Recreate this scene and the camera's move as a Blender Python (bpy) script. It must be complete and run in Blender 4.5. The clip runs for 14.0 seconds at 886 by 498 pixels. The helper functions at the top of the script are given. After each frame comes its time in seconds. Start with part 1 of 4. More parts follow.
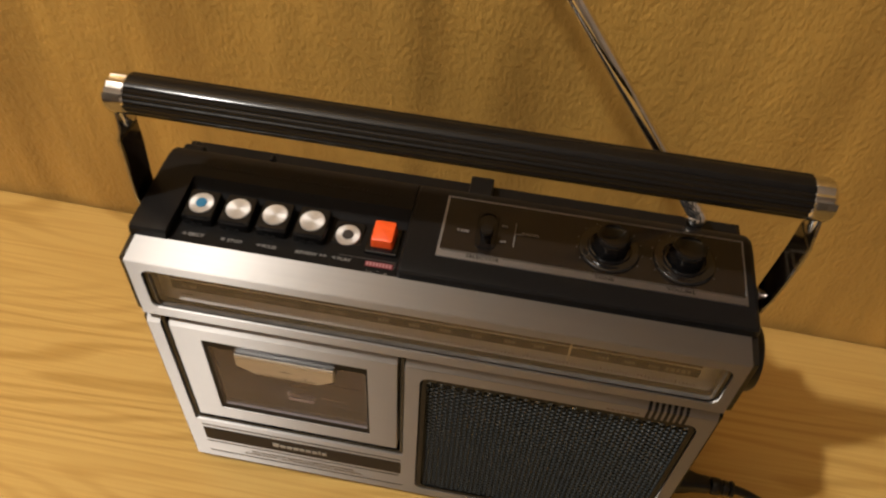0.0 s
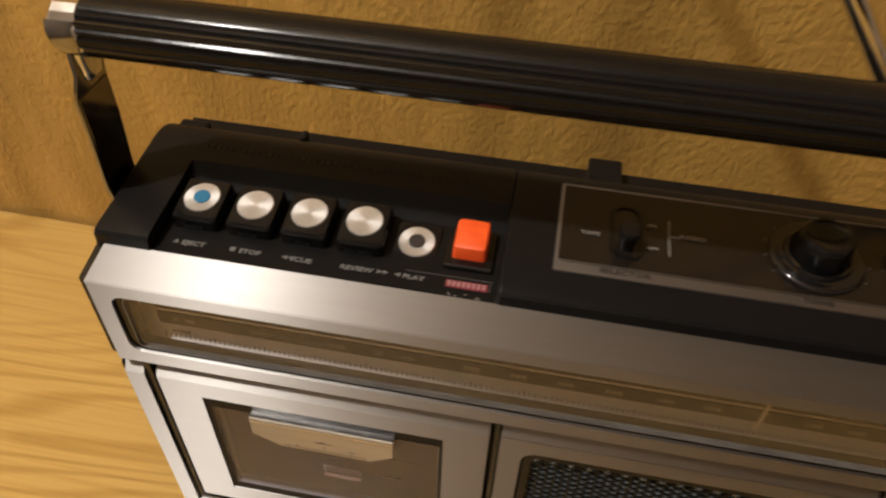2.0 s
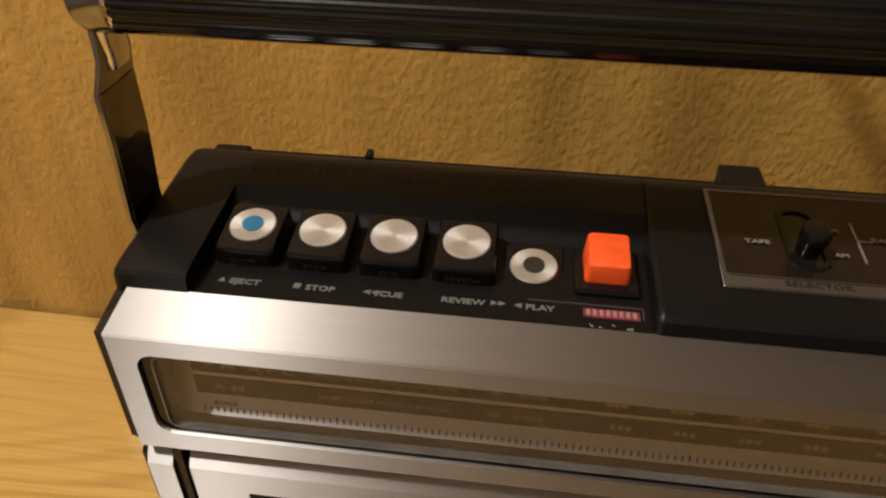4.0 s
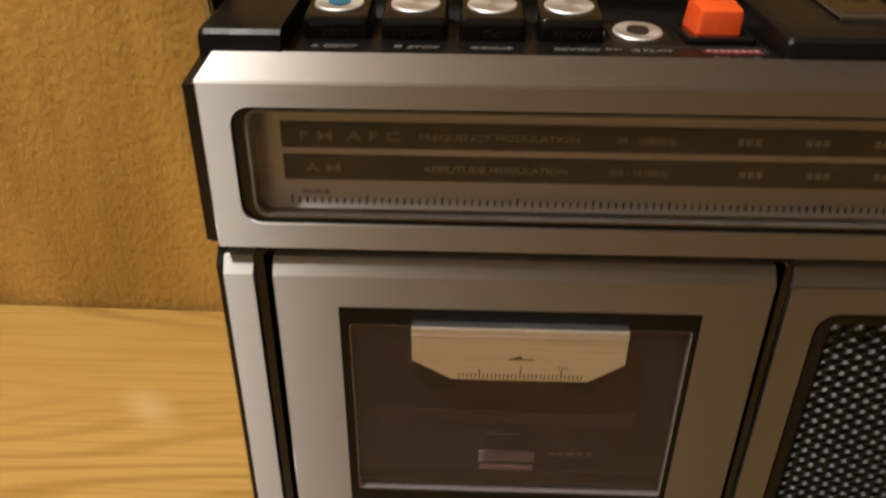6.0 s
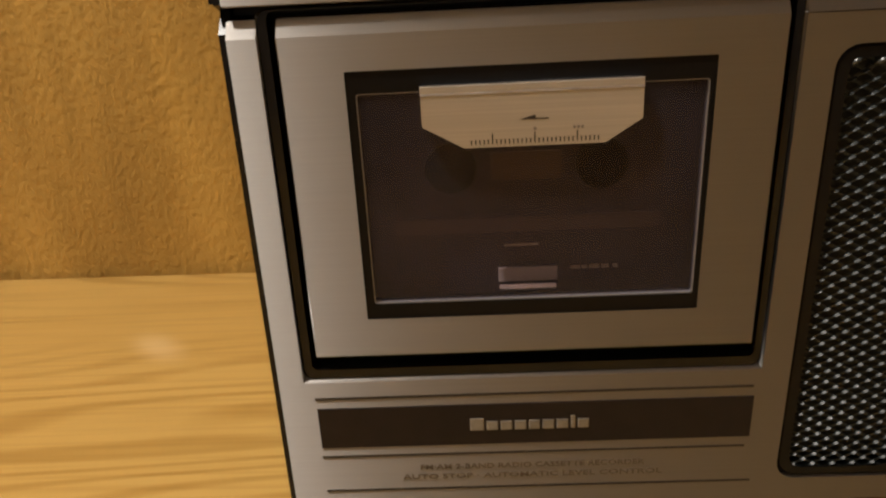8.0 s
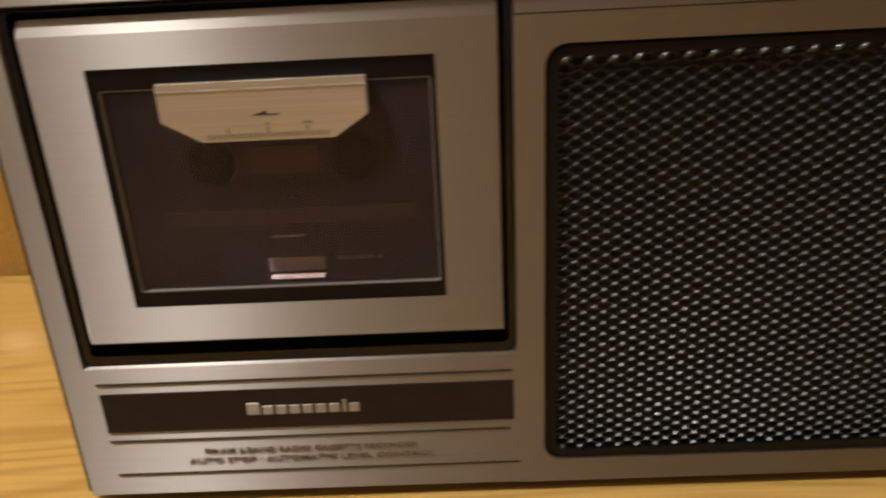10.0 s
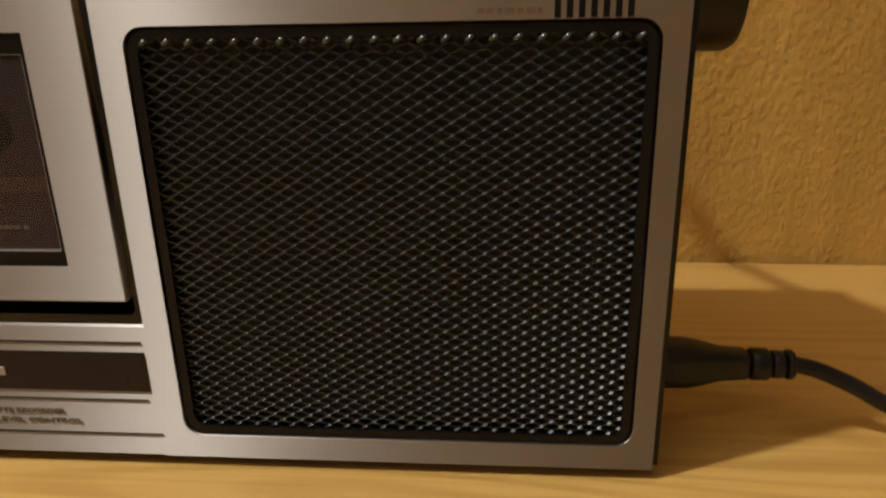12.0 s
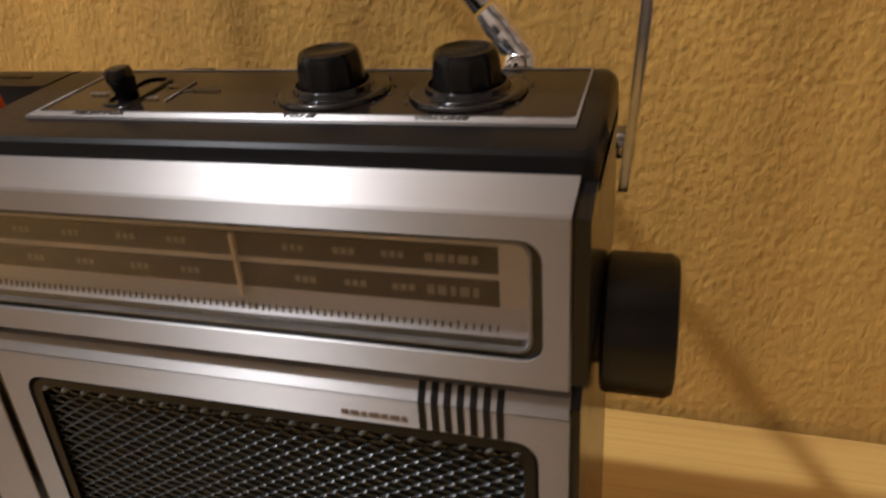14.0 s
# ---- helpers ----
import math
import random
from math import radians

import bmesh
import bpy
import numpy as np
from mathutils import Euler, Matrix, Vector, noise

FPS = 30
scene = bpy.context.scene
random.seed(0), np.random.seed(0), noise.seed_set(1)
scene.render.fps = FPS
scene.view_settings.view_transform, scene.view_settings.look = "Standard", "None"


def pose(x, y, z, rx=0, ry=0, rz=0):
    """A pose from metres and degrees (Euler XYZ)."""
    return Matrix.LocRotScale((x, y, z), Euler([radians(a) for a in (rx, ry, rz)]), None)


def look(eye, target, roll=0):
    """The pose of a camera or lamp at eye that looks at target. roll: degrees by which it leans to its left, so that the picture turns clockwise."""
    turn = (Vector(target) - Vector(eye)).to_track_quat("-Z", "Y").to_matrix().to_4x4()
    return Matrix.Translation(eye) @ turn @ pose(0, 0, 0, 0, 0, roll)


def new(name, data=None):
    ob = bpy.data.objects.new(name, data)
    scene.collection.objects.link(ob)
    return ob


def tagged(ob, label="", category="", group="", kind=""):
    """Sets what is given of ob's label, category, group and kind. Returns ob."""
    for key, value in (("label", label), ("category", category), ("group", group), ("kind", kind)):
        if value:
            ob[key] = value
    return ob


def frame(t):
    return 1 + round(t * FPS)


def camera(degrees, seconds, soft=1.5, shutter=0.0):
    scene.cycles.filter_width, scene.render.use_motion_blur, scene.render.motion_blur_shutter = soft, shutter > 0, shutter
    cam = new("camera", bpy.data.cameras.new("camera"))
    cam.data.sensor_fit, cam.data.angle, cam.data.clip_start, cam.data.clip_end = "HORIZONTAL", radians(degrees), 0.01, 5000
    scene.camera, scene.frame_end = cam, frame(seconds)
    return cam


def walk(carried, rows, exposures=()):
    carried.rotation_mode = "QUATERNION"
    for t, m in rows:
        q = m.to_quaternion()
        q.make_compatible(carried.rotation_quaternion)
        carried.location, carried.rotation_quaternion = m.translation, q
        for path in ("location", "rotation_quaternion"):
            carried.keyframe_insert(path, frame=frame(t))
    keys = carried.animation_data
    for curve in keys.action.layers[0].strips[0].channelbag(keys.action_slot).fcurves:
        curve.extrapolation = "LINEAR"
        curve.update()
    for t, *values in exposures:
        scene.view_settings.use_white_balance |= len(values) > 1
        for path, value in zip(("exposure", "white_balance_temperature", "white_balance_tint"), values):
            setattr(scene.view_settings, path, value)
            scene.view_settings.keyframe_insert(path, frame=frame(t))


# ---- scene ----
cam = camera(62.3, 14.0, 2.2, 0.5)
PATH = [
    (0, (0.1835, -0.2145, 0.4779), (0.1676, -0.0788, 0.3318), 4.37),
    (0.5, (0.1842, -0.1828, 0.4509), (0.1687, -0.0512, 0.3011), 2.46),
    (1, (0.1851, -0.1595, 0.4121), (0.1642, -0.0231, 0.2672), 0.43),
    (1.5, (0.1608, -0.1432, 0.4040), (0.1433, -0.0079, 0.2578), 2.70),
    (2, (0.1421, -0.1409, 0.3823), (0.1197, -0.0003, 0.2417), 2.09),
    (2.5, (0.1084, -0.1237, 0.3514), (0.0928, 0.0218, 0.2150), 4.49),
    (2.7, (0.1049, -0.1217, 0.3439), (0.0902, 0.0287, 0.2129), 4.87),
    (4.8, (0.0875, -0.1194, 0.3072), (0.0653, 0.0440, 0.1940), -1.30),
    (5, (0.0807, -0.1173, 0.2970), (0.0623, 0.0489, 0.1873), 0.15),
    (5.5, (0.0687, -0.1364, 0.2621), (0.0560, 0.0378, 0.1645), 0.30),
    (6, (0.0595, -0.1581, 0.2476), (0.0552, 0.0172, 0.1514), 0.54),
    (6.5, (0.0515, -0.1769, 0.2315), (0.0496, -0.0013, 0.1359), -0.01),
    (7, (0.0532, -0.1826, 0.2039), (0.0468, 0.0001, 0.1228), -2.28),
    (7.2, (0.0550, -0.1841, 0.1923), (0.0472, 0.0002, 0.1151), -3.12),
    (9.3, (0.0719, -0.1935, 0.1627), (0.0659, -0.0077, 0.0888), -2.74),
    (9.5, (0.0839, -0.1954, 0.1640), (0.0778, -0.0096, 0.0902), -2.69),
    (10, (0.1275, -0.1981, 0.1657), (0.1222, -0.0120, 0.0927), -3.00),
    (10.5, (0.1587, -0.1942, 0.1683), (0.1598, -0.0099, 0.0908), -2.53),
    (11, (0.1969, -0.2038, 0.1551), (0.1936, -0.0160, 0.0865), -2.40),
    (11.5, (0.2300, -0.2081, 0.1473), (0.2241, -0.0201, 0.0794), -1.71),
    (12, (0.2573, -0.2035, 0.1535), (0.2411, -0.0161, 0.0856), -1.27),
    (12.5, (0.2717, -0.1878, 0.1716), (0.2420, -0.0036, 0.0997), -1.29),
    (13, (0.2977, -0.1665, 0.2012), (0.2597, 0.0147, 0.1254), -2.22),
    (13.5, (0.3076, -0.1457, 0.2373), (0.2585, 0.0300, 0.1553), -3.36),
    (14, (0.3214, -0.1312, 0.2593), (0.2665, 0.0405, 0.1727), -4.13),
]
walk(cam, [(t, look(eye, target, roll)) for t, eye, target, roll in PATH], [(0, 0.0, 6200, 11), (5, 0.0, 6150, 11), (7, -0.05, 6350, 11), (9.5, 0.06, 6300, 11), (11, 0.16, 6300, 11), (12.5, 0.15, 6150, 11), (13, 0.26, 5600, 13), (14, 0.3, 5450, 14)])

# ---- light ----
world = bpy.data.worlds.new("world")
scene.world = world
world.use_nodes = True
world.node_tree.nodes["Background"].inputs[0].default_value = (0.9, 0.72, 0.5, 1)
world.node_tree.nodes["Background"].inputs[1].default_value = 0.02

LAMP_AT = Vector((-0.57, -0.385, 1.62))
bulb = bpy.data.lights.new("ceiling_lamp_light", "POINT")
bulb.shadow_soft_size, bulb.energy, bulb.color = 0.03, 93.0, (1.0, 0.93, 0.82)
lamp_light = new("ceiling_lamp_light", bulb)
lamp_light.location = LAMP_AT


# ---- materials ----
def material(name, colour, rough=0.5, metal=0.0, spec=0.5, coat=0.0):
    m = bpy.data.materials.new(name)
    m.use_nodes = True
    b = m.node_tree.nodes["Principled BSDF"]
    b.inputs["Base Color"].default_value = (*colour, 1)
    b.inputs["Roughness"].default_value = rough
    b.inputs["Metallic"].default_value = metal
    b.inputs["Specular IOR Level"].default_value = spec
    b.inputs["Coat Weight"].default_value = coat
    return m


def nodes_of(m):
    return m.node_tree.nodes, m.node_tree.links, m.node_tree.nodes["Principled BSDF"]


def add_noise(m, stretch=(1, 1, 1), scale=100.0, detail=4.0, low=None, high=None, rough=None, bump=0.0, depth=0.0002, lo=0.3, hi=0.7):
    """Object-space noise that varies colour, roughness and relief."""
    n, l, b = nodes_of(m)
    co, mp, no = n.new("ShaderNodeTexCoord"), n.new("ShaderNodeMapping"), n.new("ShaderNodeTexNoise")
    mp.inputs["Scale"].default_value = stretch
    no.inputs["Scale"].default_value, no.inputs["Detail"].default_value = scale, detail
    l.new(co.outputs["Object"], mp.inputs[0])
    l.new(mp.outputs[0], no.inputs["Vector"])
    if low:
        ramp = n.new("ShaderNodeValToRGB")
        ramp.color_ramp.elements[0].position, ramp.color_ramp.elements[1].position = lo, hi
        ramp.color_ramp.elements[0].color, ramp.color_ramp.elements[1].color = (*low, 1), (*high, 1)
        l.new(no.outputs[0], ramp.inputs[0])
        l.new(ramp.outputs[0], b.inputs["Base Color"])
    if rough:
        rg = n.new("ShaderNodeMapRange")
        rg.inputs["From Min"].default_value, rg.inputs["From Max"].default_value = lo, hi
        rg.inputs["To Min"].default_value, rg.inputs["To Max"].default_value = rough
        l.new(no.outputs[0], rg.inputs[0])
        l.new(rg.outputs[0], b.inputs["Roughness"])
    if bump:
        bp = n.new("ShaderNodeBump")
        bp.inputs["Strength"].default_value, bp.inputs["Distance"].default_value = bump, depth
        l.new(no.outputs[0], bp.inputs["Height"])
        if b.inputs["Normal"].links:
            l.new(b.inputs["Normal"].links[0].from_socket, bp.inputs["Normal"])
        l.new(bp.outputs[0], b.inputs["Normal"])
    return m


def brushed(m, axis, amount):
    """Fine brush lines: the gloss spreads across them."""
    n, l, b = nodes_of(m)
    t = n.new("ShaderNodeTangent")
    t.direction_type, t.axis = "RADIAL", axis
    b.inputs["Anisotropic"].default_value = amount
    l.new(t.outputs[0], b.inputs["Tangent"])
    return m


SILVER = brushed(add_noise(material("brushed_silver", (0.37, 0.354, 0.34), 0.55, 0.96), (6, 1, 700), 3.0, 3.0, (0.36, 0.344, 0.331), (0.384, 0.368, 0.353), (0.53, 0.57)), "X", 1.0)
SPUN = brushed(add_noise(material("spun_aluminium", (0.66, 0.65, 0.64), 0.45, 0.8), (1, 1, 1), 900.0, 2.0, (0.62, 0.61, 0.6), (0.7, 0.69, 0.68)), "Z", 0.55)
CHROME = add_noise(material("chrome", (0.82, 0.81, 0.79), 0.1, 1.0), (1, 1, 1), 160.0, 4.0, (0.72, 0.7, 0.67), (0.86, 0.85, 0.83), (0.06, 0.2))
BLACK = add_noise(material("black_plastic", (0.006, 0.0056, 0.0056), 0.34, 0.0, 0.16), (1, 1, 1), 500.0, 5.0, (0.0055, 0.0051, 0.0051), (0.007, 0.0066, 0.0066), (0.32, 0.38), 0.04, 0.0001)
SIDEBLACK = add_noise(material("polished_side_plastic", (0.006, 0.0054, 0.0052), 0.2, 0.0, 0.3), (1, 1, 1), 260.0, 4.0, (0.0055, 0.005, 0.0048), (0.008, 0.007, 0.0066), (0.16, 0.26))
SKIRT = add_noise(material("polished_black_skirt", (0.006, 0.0055, 0.0055), 0.08, 0.0, 0.6), (1, 1, 1), 200.0, 4.0, (0.005, 0.0046, 0.0046), (0.008, 0.0074, 0.0074), (0.06, 0.12))
SATIN = add_noise(material("satin_black_plastic", (0.006, 0.0056, 0.0056), 0.16, 0.0, 0.27), (1, 1, 1), 300.0, 5.0, (0.004, 0.0038, 0.0038), (0.006, 0.0057, 0.0057), (0.13, 0.18))
GLOSSY = add_noise(material("glossy_black_plastic", (0.005, 0.0045, 0.0045), 0.18, 0.0, 0.32), (1, 1, 1), 400.0, 4.0, (0.004, 0.0038, 0.0038), (0.006, 0.0055, 0.0055), (0.14, 0.22))
GRILLE = add_noise(material("grille_enamel", (0.012, 0.0162, 0.0175), 0.36, 0.0, 0.45), (1, 1, 1), 700.0, 3.0, (0.0105, 0.0142, 0.0153), (0.0145, 0.0195, 0.021), (0.32, 0.42))
# Paler than the grille: glints on the top beads put into the base colour.
EDGE = add_noise(material("glint_grille_edge", (0.04, 0.046, 0.047), 0.24, 0.0, 0.8), (1, 1, 1), 300.0, 3.0, (0.03, 0.035, 0.036), (0.052, 0.06, 0.062))
BRIGHT = add_noise(material("polished_metal", (0.84, 0.82, 0.81), 0.2, 0.95), (1, 1, 1), 160.0, 4.0, (0.78, 0.76, 0.75), (0.88, 0.86, 0.85), (0.14, 0.26))
BORDER = add_noise(material("window_border_black", (0.005, 0.004, 0.004), 0.45, 0.0, 0.15), (1, 1, 1), 400.0, 4.0, (0.004, 0.0035, 0.0035), (0.006, 0.005, 0.005), (0.4, 0.52))
# Clear plastic edges in pale grey: their highlight lines painted as base colour.
PANEEDGE = material("pane_edge_highlight", (0.22, 0.21, 0.21), 0.2, 0.0, 0.7)
CLEAREDGE = add_noise(material("window_edge_highlight", (0.13, 0.125, 0.12), 0.18, 0.2, 0.7), (1, 1, 1), 90.0, 4.0, (0.1, 0.095, 0.09), (0.16, 0.155, 0.15))
CLOTH = add_noise(material("speaker_cloth", (0.01, 0.01, 0.01), 0.95), (1, 1, 1), 1500.0, 2.0, (0.02, 0.0225, 0.0225), (0.034, 0.038, 0.038))
PANEL = add_noise(material("panel_black_brown", (0.009, 0.0065, 0.0052), 0.16, 0.0, 0.42), (1, 1, 1), 200.0, 4.0, (0.009, 0.0064, 0.005), (0.012, 0.0086, 0.0066), (0.12, 0.2))
BAND = add_noise(material("dial_brown", (0.022, 0.0145, 0.016), 0.5, 0.0, 0.3), (1, 1, 1), 90.0, 4.0, (0.018, 0.012, 0.0135), (0.027, 0.0185, 0.0195))
PLATEBROWN = add_noise(material("plate_brown", (0.015, 0.01, 0.009), 0.5, 0.0, 0.2), (1, 1, 1), 150.0, 4.0, (0.013, 0.009, 0.008), (0.018, 0.0125, 0.011))
DIALPLATE = brushed(add_noise(material("dial_plate", (0.55, 0.54, 0.545), 0.52, 0.85), (3, 1, 300), 4.0, 3.0, (0.53, 0.52, 0.525), (0.58, 0.57, 0.575), (0.46, 0.52)), "X", 0.95)
TABMETAL = add_noise(material("tab_silver", (0.44, 0.4, 0.34), 0.45, 0.45), (4, 1, 400), 3.0, 3.0, (0.41, 0.375, 0.32), (0.48, 0.44, 0.375))
LETTER = brushed(add_noise(material("pale_metal_letter", (0.3, 0.28, 0.245), 0.5, 0.8), (1, 1, 1), 300.0, 4.0, (0.26, 0.243, 0.212), (0.33, 0.308, 0.27)), "X", 0.9)
CREAM = material("cream_print", (0.62, 0.54, 0.42), 0.55)
KNOBPRINT = material("dim_print", (0.05, 0.045, 0.04), 0.55)
GREYPRINT = material("grey_print", (0.2, 0.18, 0.16), 0.55)
DIALPRINT = material("dial_print", (0.2, 0.175, 0.145), 0.55)
FRONTPRINT = material("worn_print", (0.009, 0.0086, 0.0083), 0.5, 0.0, 0.3)
KEYPRINT = material("key_print", (0.14, 0.134, 0.125), 0.6)
DARKPRINT = material("dark_print", (0.02, 0.015, 0.012), 0.5)
REDPRINT = add_noise(material("red_print", (0.16, 0.025, 0.032), 0.5), (1, 1, 1), 300.0, 4.0, (0.12, 0.018, 0.024), (0.2, 0.034, 0.042))
ORANGE = add_noise(material("orange_plastic", (0.82, 0.09, 0.012), 0.36), (1, 1, 1), 220.0, 4.0, (0.74, 0.075, 0.01), (0.88, 0.11, 0.016), (0.3, 0.45), 0.06, 0.0001)
# Two darkened chromes: the dark room mirrored in the handle is put into their colour.
SMOKE = add_noise(material("dark_reflection_chrome", (0.22, 0.207, 0.195), 0.1, 1.0), (1, 1, 1), 160.0, 4.0, (0.19, 0.178, 0.167), (0.25, 0.236, 0.223), (0.07, 0.15))
DIMCHROME = add_noise(material("dim_reflection_chrome", (0.3, 0.29, 0.28), 0.14, 1.0), (1, 1, 1), 160.0, 4.0, (0.26, 0.25, 0.24), (0.34, 0.33, 0.32), (0.1, 0.2))
BLUE = material("blue_paint", (0.012, 0.14, 0.27), 0.4)
CASSETTE = add_noise(material("cassette_shell", (0.03, 0.024, 0.03), 0.5, 0.0, 0.2), (1, 1, 1), 120.0, 4.0, (0.026, 0.021, 0.026), (0.035, 0.028, 0.035), (0.32, 0.5))
RUBBER = add_noise(material("black_rubber", (0.008, 0.0078, 0.0078), 0.34, 0.0, 0.32), (1, 1, 1), 300.0, 4.0, (0.007, 0.0068, 0.0068), (0.01, 0.0097, 0.0097), (0.3, 0.4), 0.1, 0.0002)
# Tone of the unseen room shell, set for its bounce light and reflections.
PLASTER = add_noise(material("warm_grey_plaster", (0.48, 0.425, 0.365), 0.85), (1, 1, 1), 30.0, 6.0, (0.46, 0.405, 0.35), (0.51, 0.455, 0.39), None, 0.2, 0.001)
CARPET = add_noise(material("brown_carpet", (0.2, 0.13, 0.08), 0.95), (1, 1, 1), 120.0, 6.0, (0.15, 0.1, 0.06), (0.26, 0.17, 0.1), None, 0.5, 0.004)
WHITE = material("lamp_enamel", (0.8, 0.78, 0.72), 0.4)


def make_glass(name, rough, least, haze, tone):
    """A thin clear pane: gloss by Fresnel over plain transparency, dulled by a little dust and scuffing and by a
    diffuse veil that paints in room reflections.
    """
    m = bpy.data.materials.new(name)
    m.use_nodes = True
    n, l = m.node_tree.nodes, m.node_tree.links
    n.clear()
    out, mix, clear, gloss, fres = (n.new(k) for k in ("ShaderNodeOutputMaterial", "ShaderNodeMixShader", "ShaderNodeBsdfTransparent", "ShaderNodeBsdfGlossy", "ShaderNodeLayerWeight"))
    clear.inputs[0].default_value = (0.9, 0.885, 0.87, 1)
    gloss.inputs["Roughness"].default_value = rough
    fres.inputs["Blend"].default_value = 0.5
    steep, share = n.new("ShaderNodeMath"), n.new("ShaderNodeMath")
    steep.operation, steep.inputs[1].default_value = "POWER", 2.5
    share.operation, share.inputs[1].default_value, share.inputs[2].default_value = "MULTIPLY_ADD", 0.42, least
    l.new(fres.outputs["Facing"], steep.inputs[0])
    l.new(steep.outputs[0], share.inputs[0])
    l.new(share.outputs[0], mix.inputs[0])
    dull, veil = n.new("ShaderNodeMixShader"), n.new("ShaderNodeBsdfDiffuse")
    veil.inputs[0].default_value = (*tone, 1)
    co, veil_mottle, much = n.new("ShaderNodeTexCoord"), n.new("ShaderNodeTexNoise"), n.new("ShaderNodeMapRange")
    veil_mottle.inputs["Scale"].default_value, veil_mottle.inputs["Detail"].default_value = 45.0, 6.0
    much.inputs["From Min"].default_value, much.inputs["From Max"].default_value = 0.3, 0.7
    much.inputs["To Min"].default_value, much.inputs["To Max"].default_value = haze * 0.7, haze * 1.3
    l.new(co.outputs["Object"], veil_mottle.inputs["Vector"])
    l.new(veil_mottle.outputs[0], much.inputs[0])
    l.new(much.outputs[0], dull.inputs[0])
    l.new(clear.outputs[0], dull.inputs[1])
    l.new(veil.outputs[0], dull.inputs[2])
    l.new(dull.outputs[0], mix.inputs[1])
    l.new(gloss.outputs[0], mix.inputs[2])
    l.new(mix.outputs[0], out.inputs[0])
    return m


GLASS = make_glass("clear_plastic", 0.14, 0.02, 0.006, (0.6, 0.57, 0.58))
# The purplish veil tone puts reflected surroundings into the smoked pane's colour.
SMOKED = make_glass("smoked_plastic", 0.25, 0.012, 0.021, (0.5, 0.42, 0.54))
SMOKED.node_tree.nodes["Transparent BSDF"].inputs[0].default_value = (0.84, 0.8, 0.84, 1)


def make_wood():
    m = material("pale_pine", (0.6, 0.36, 0.12), 0.42)
    n, l, b = nodes_of(m)
    co, mp = n.new("ShaderNodeTexCoord"), n.new("ShaderNodeMapping")
    l.new(co.outputs["Object"], mp.inputs[0])
    mp.inputs["Scale"].default_value = (0.9, 8.0, 4.0)
    warp = n.new("ShaderNodeTexNoise")
    warp.inputs["Scale"].default_value, warp.inputs["Detail"].default_value = 2.2, 3.0
    l.new(mp.outputs[0], warp.inputs["Vector"])
    rings = n.new("ShaderNodeTexNoise")
    rings.inputs["Scale"].default_value, rings.inputs["Detail"].default_value, rings.inputs["Roughness"].default_value = 1.15, 2.5, 0.45
    l.new(mp.outputs[0], rings.inputs["Vector"])
    many, wave = n.new("ShaderNodeMath"), n.new("ShaderNodeMath")
    many.operation, many.inputs[1].default_value = "MULTIPLY", 170.0
    wave.operation = "SINE"
    l.new(rings.outputs[0], many.inputs[0])
    l.new(many.outputs[0], wave.inputs[0])
    fibre, mp2 = n.new("ShaderNodeTexNoise"), n.new("ShaderNodeMapping")
    mp2.inputs["Scale"].default_value = (7.0, 420.0, 60.0)
    l.new(co.outputs["Object"], mp2.inputs[0])
    l.new(mp2.outputs[0], fibre.inputs["Vector"])
    fibre.inputs["Scale"].default_value, fibre.inputs["Detail"].default_value = 1.0, 5.0
    ramp = n.new("ShaderNodeValToRGB")
    ramp.color_ramp.elements[0].position, ramp.color_ramp.elements[1].position = 0.0, 0.5
    ramp.color_ramp.elements[0].color, ramp.color_ramp.elements[1].color = (0.445, 0.272, 0.07, 1), (0.555, 0.362, 0.107, 1)
    up = n.new("ShaderNodeMapRange")
    up.inputs["From Min"].default_value = -1.0
    l.new(wave.outputs[0], up.inputs[0])
    l.new(up.outputs[0], ramp.inputs[0])
    tone = n.new("ShaderNodeValToRGB")
    tone.color_ramp.elements[0].position, tone.color_ramp.elements[1].position = 0.3, 0.7
    tone.color_ramp.elements[0].color, tone.color_ramp.elements[1].color = (0.93, 0.91, 0.87, 1), (1, 1, 1, 1)
    l.new(warp.outputs[0], tone.inputs[0])
    mul = n.new("ShaderNodeMix")
    mul.data_type, mul.blend_type = "RGBA", "MULTIPLY"
    mul.inputs[0].default_value = 1.0
    patch, calm, plain = n.new("ShaderNodeTexNoise"), n.new("ShaderNodeMapRange"), n.new("ShaderNodeMix")
    patch.inputs["Scale"].default_value, patch.inputs["Detail"].default_value = 0.9, 2.0
    l.new(mp.outputs[0], patch.inputs["Vector"])
    calm.inputs["From Min"].default_value, calm.inputs["From Max"].default_value = 0.4, 0.58
    calm.inputs["To Min"].default_value, calm.inputs["To Max"].default_value = 0.2, 1.0
    l.new(patch.outputs[0], calm.inputs[0])
    plain.data_type = "RGBA"
    plain.inputs[6].default_value = (0.538, 0.345, 0.099, 1)
    l.new(calm.outputs[0], plain.inputs[0])
    l.new(ramp.outputs[0], plain.inputs[7])
    l.new(plain.outputs[2], mul.inputs[6])
    l.new(tone.outputs[0], mul.inputs[7])
    fine = n.new("ShaderNodeValToRGB")
    fine.color_ramp.elements[0].position, fine.color_ramp.elements[1].position = 0.32, 0.55
    fine.color_ramp.elements[0].color, fine.color_ramp.elements[1].color = (0.87, 0.82, 0.75, 1), (1, 1, 1, 1)
    l.new(fibre.outputs[0], fine.inputs[0])
    mul2 = n.new("ShaderNodeMix")
    mul2.data_type, mul2.blend_type = "RGBA", "MULTIPLY"
    mul2.inputs[0].default_value = 1.0
    l.new(mul.outputs[2], mul2.inputs[6])
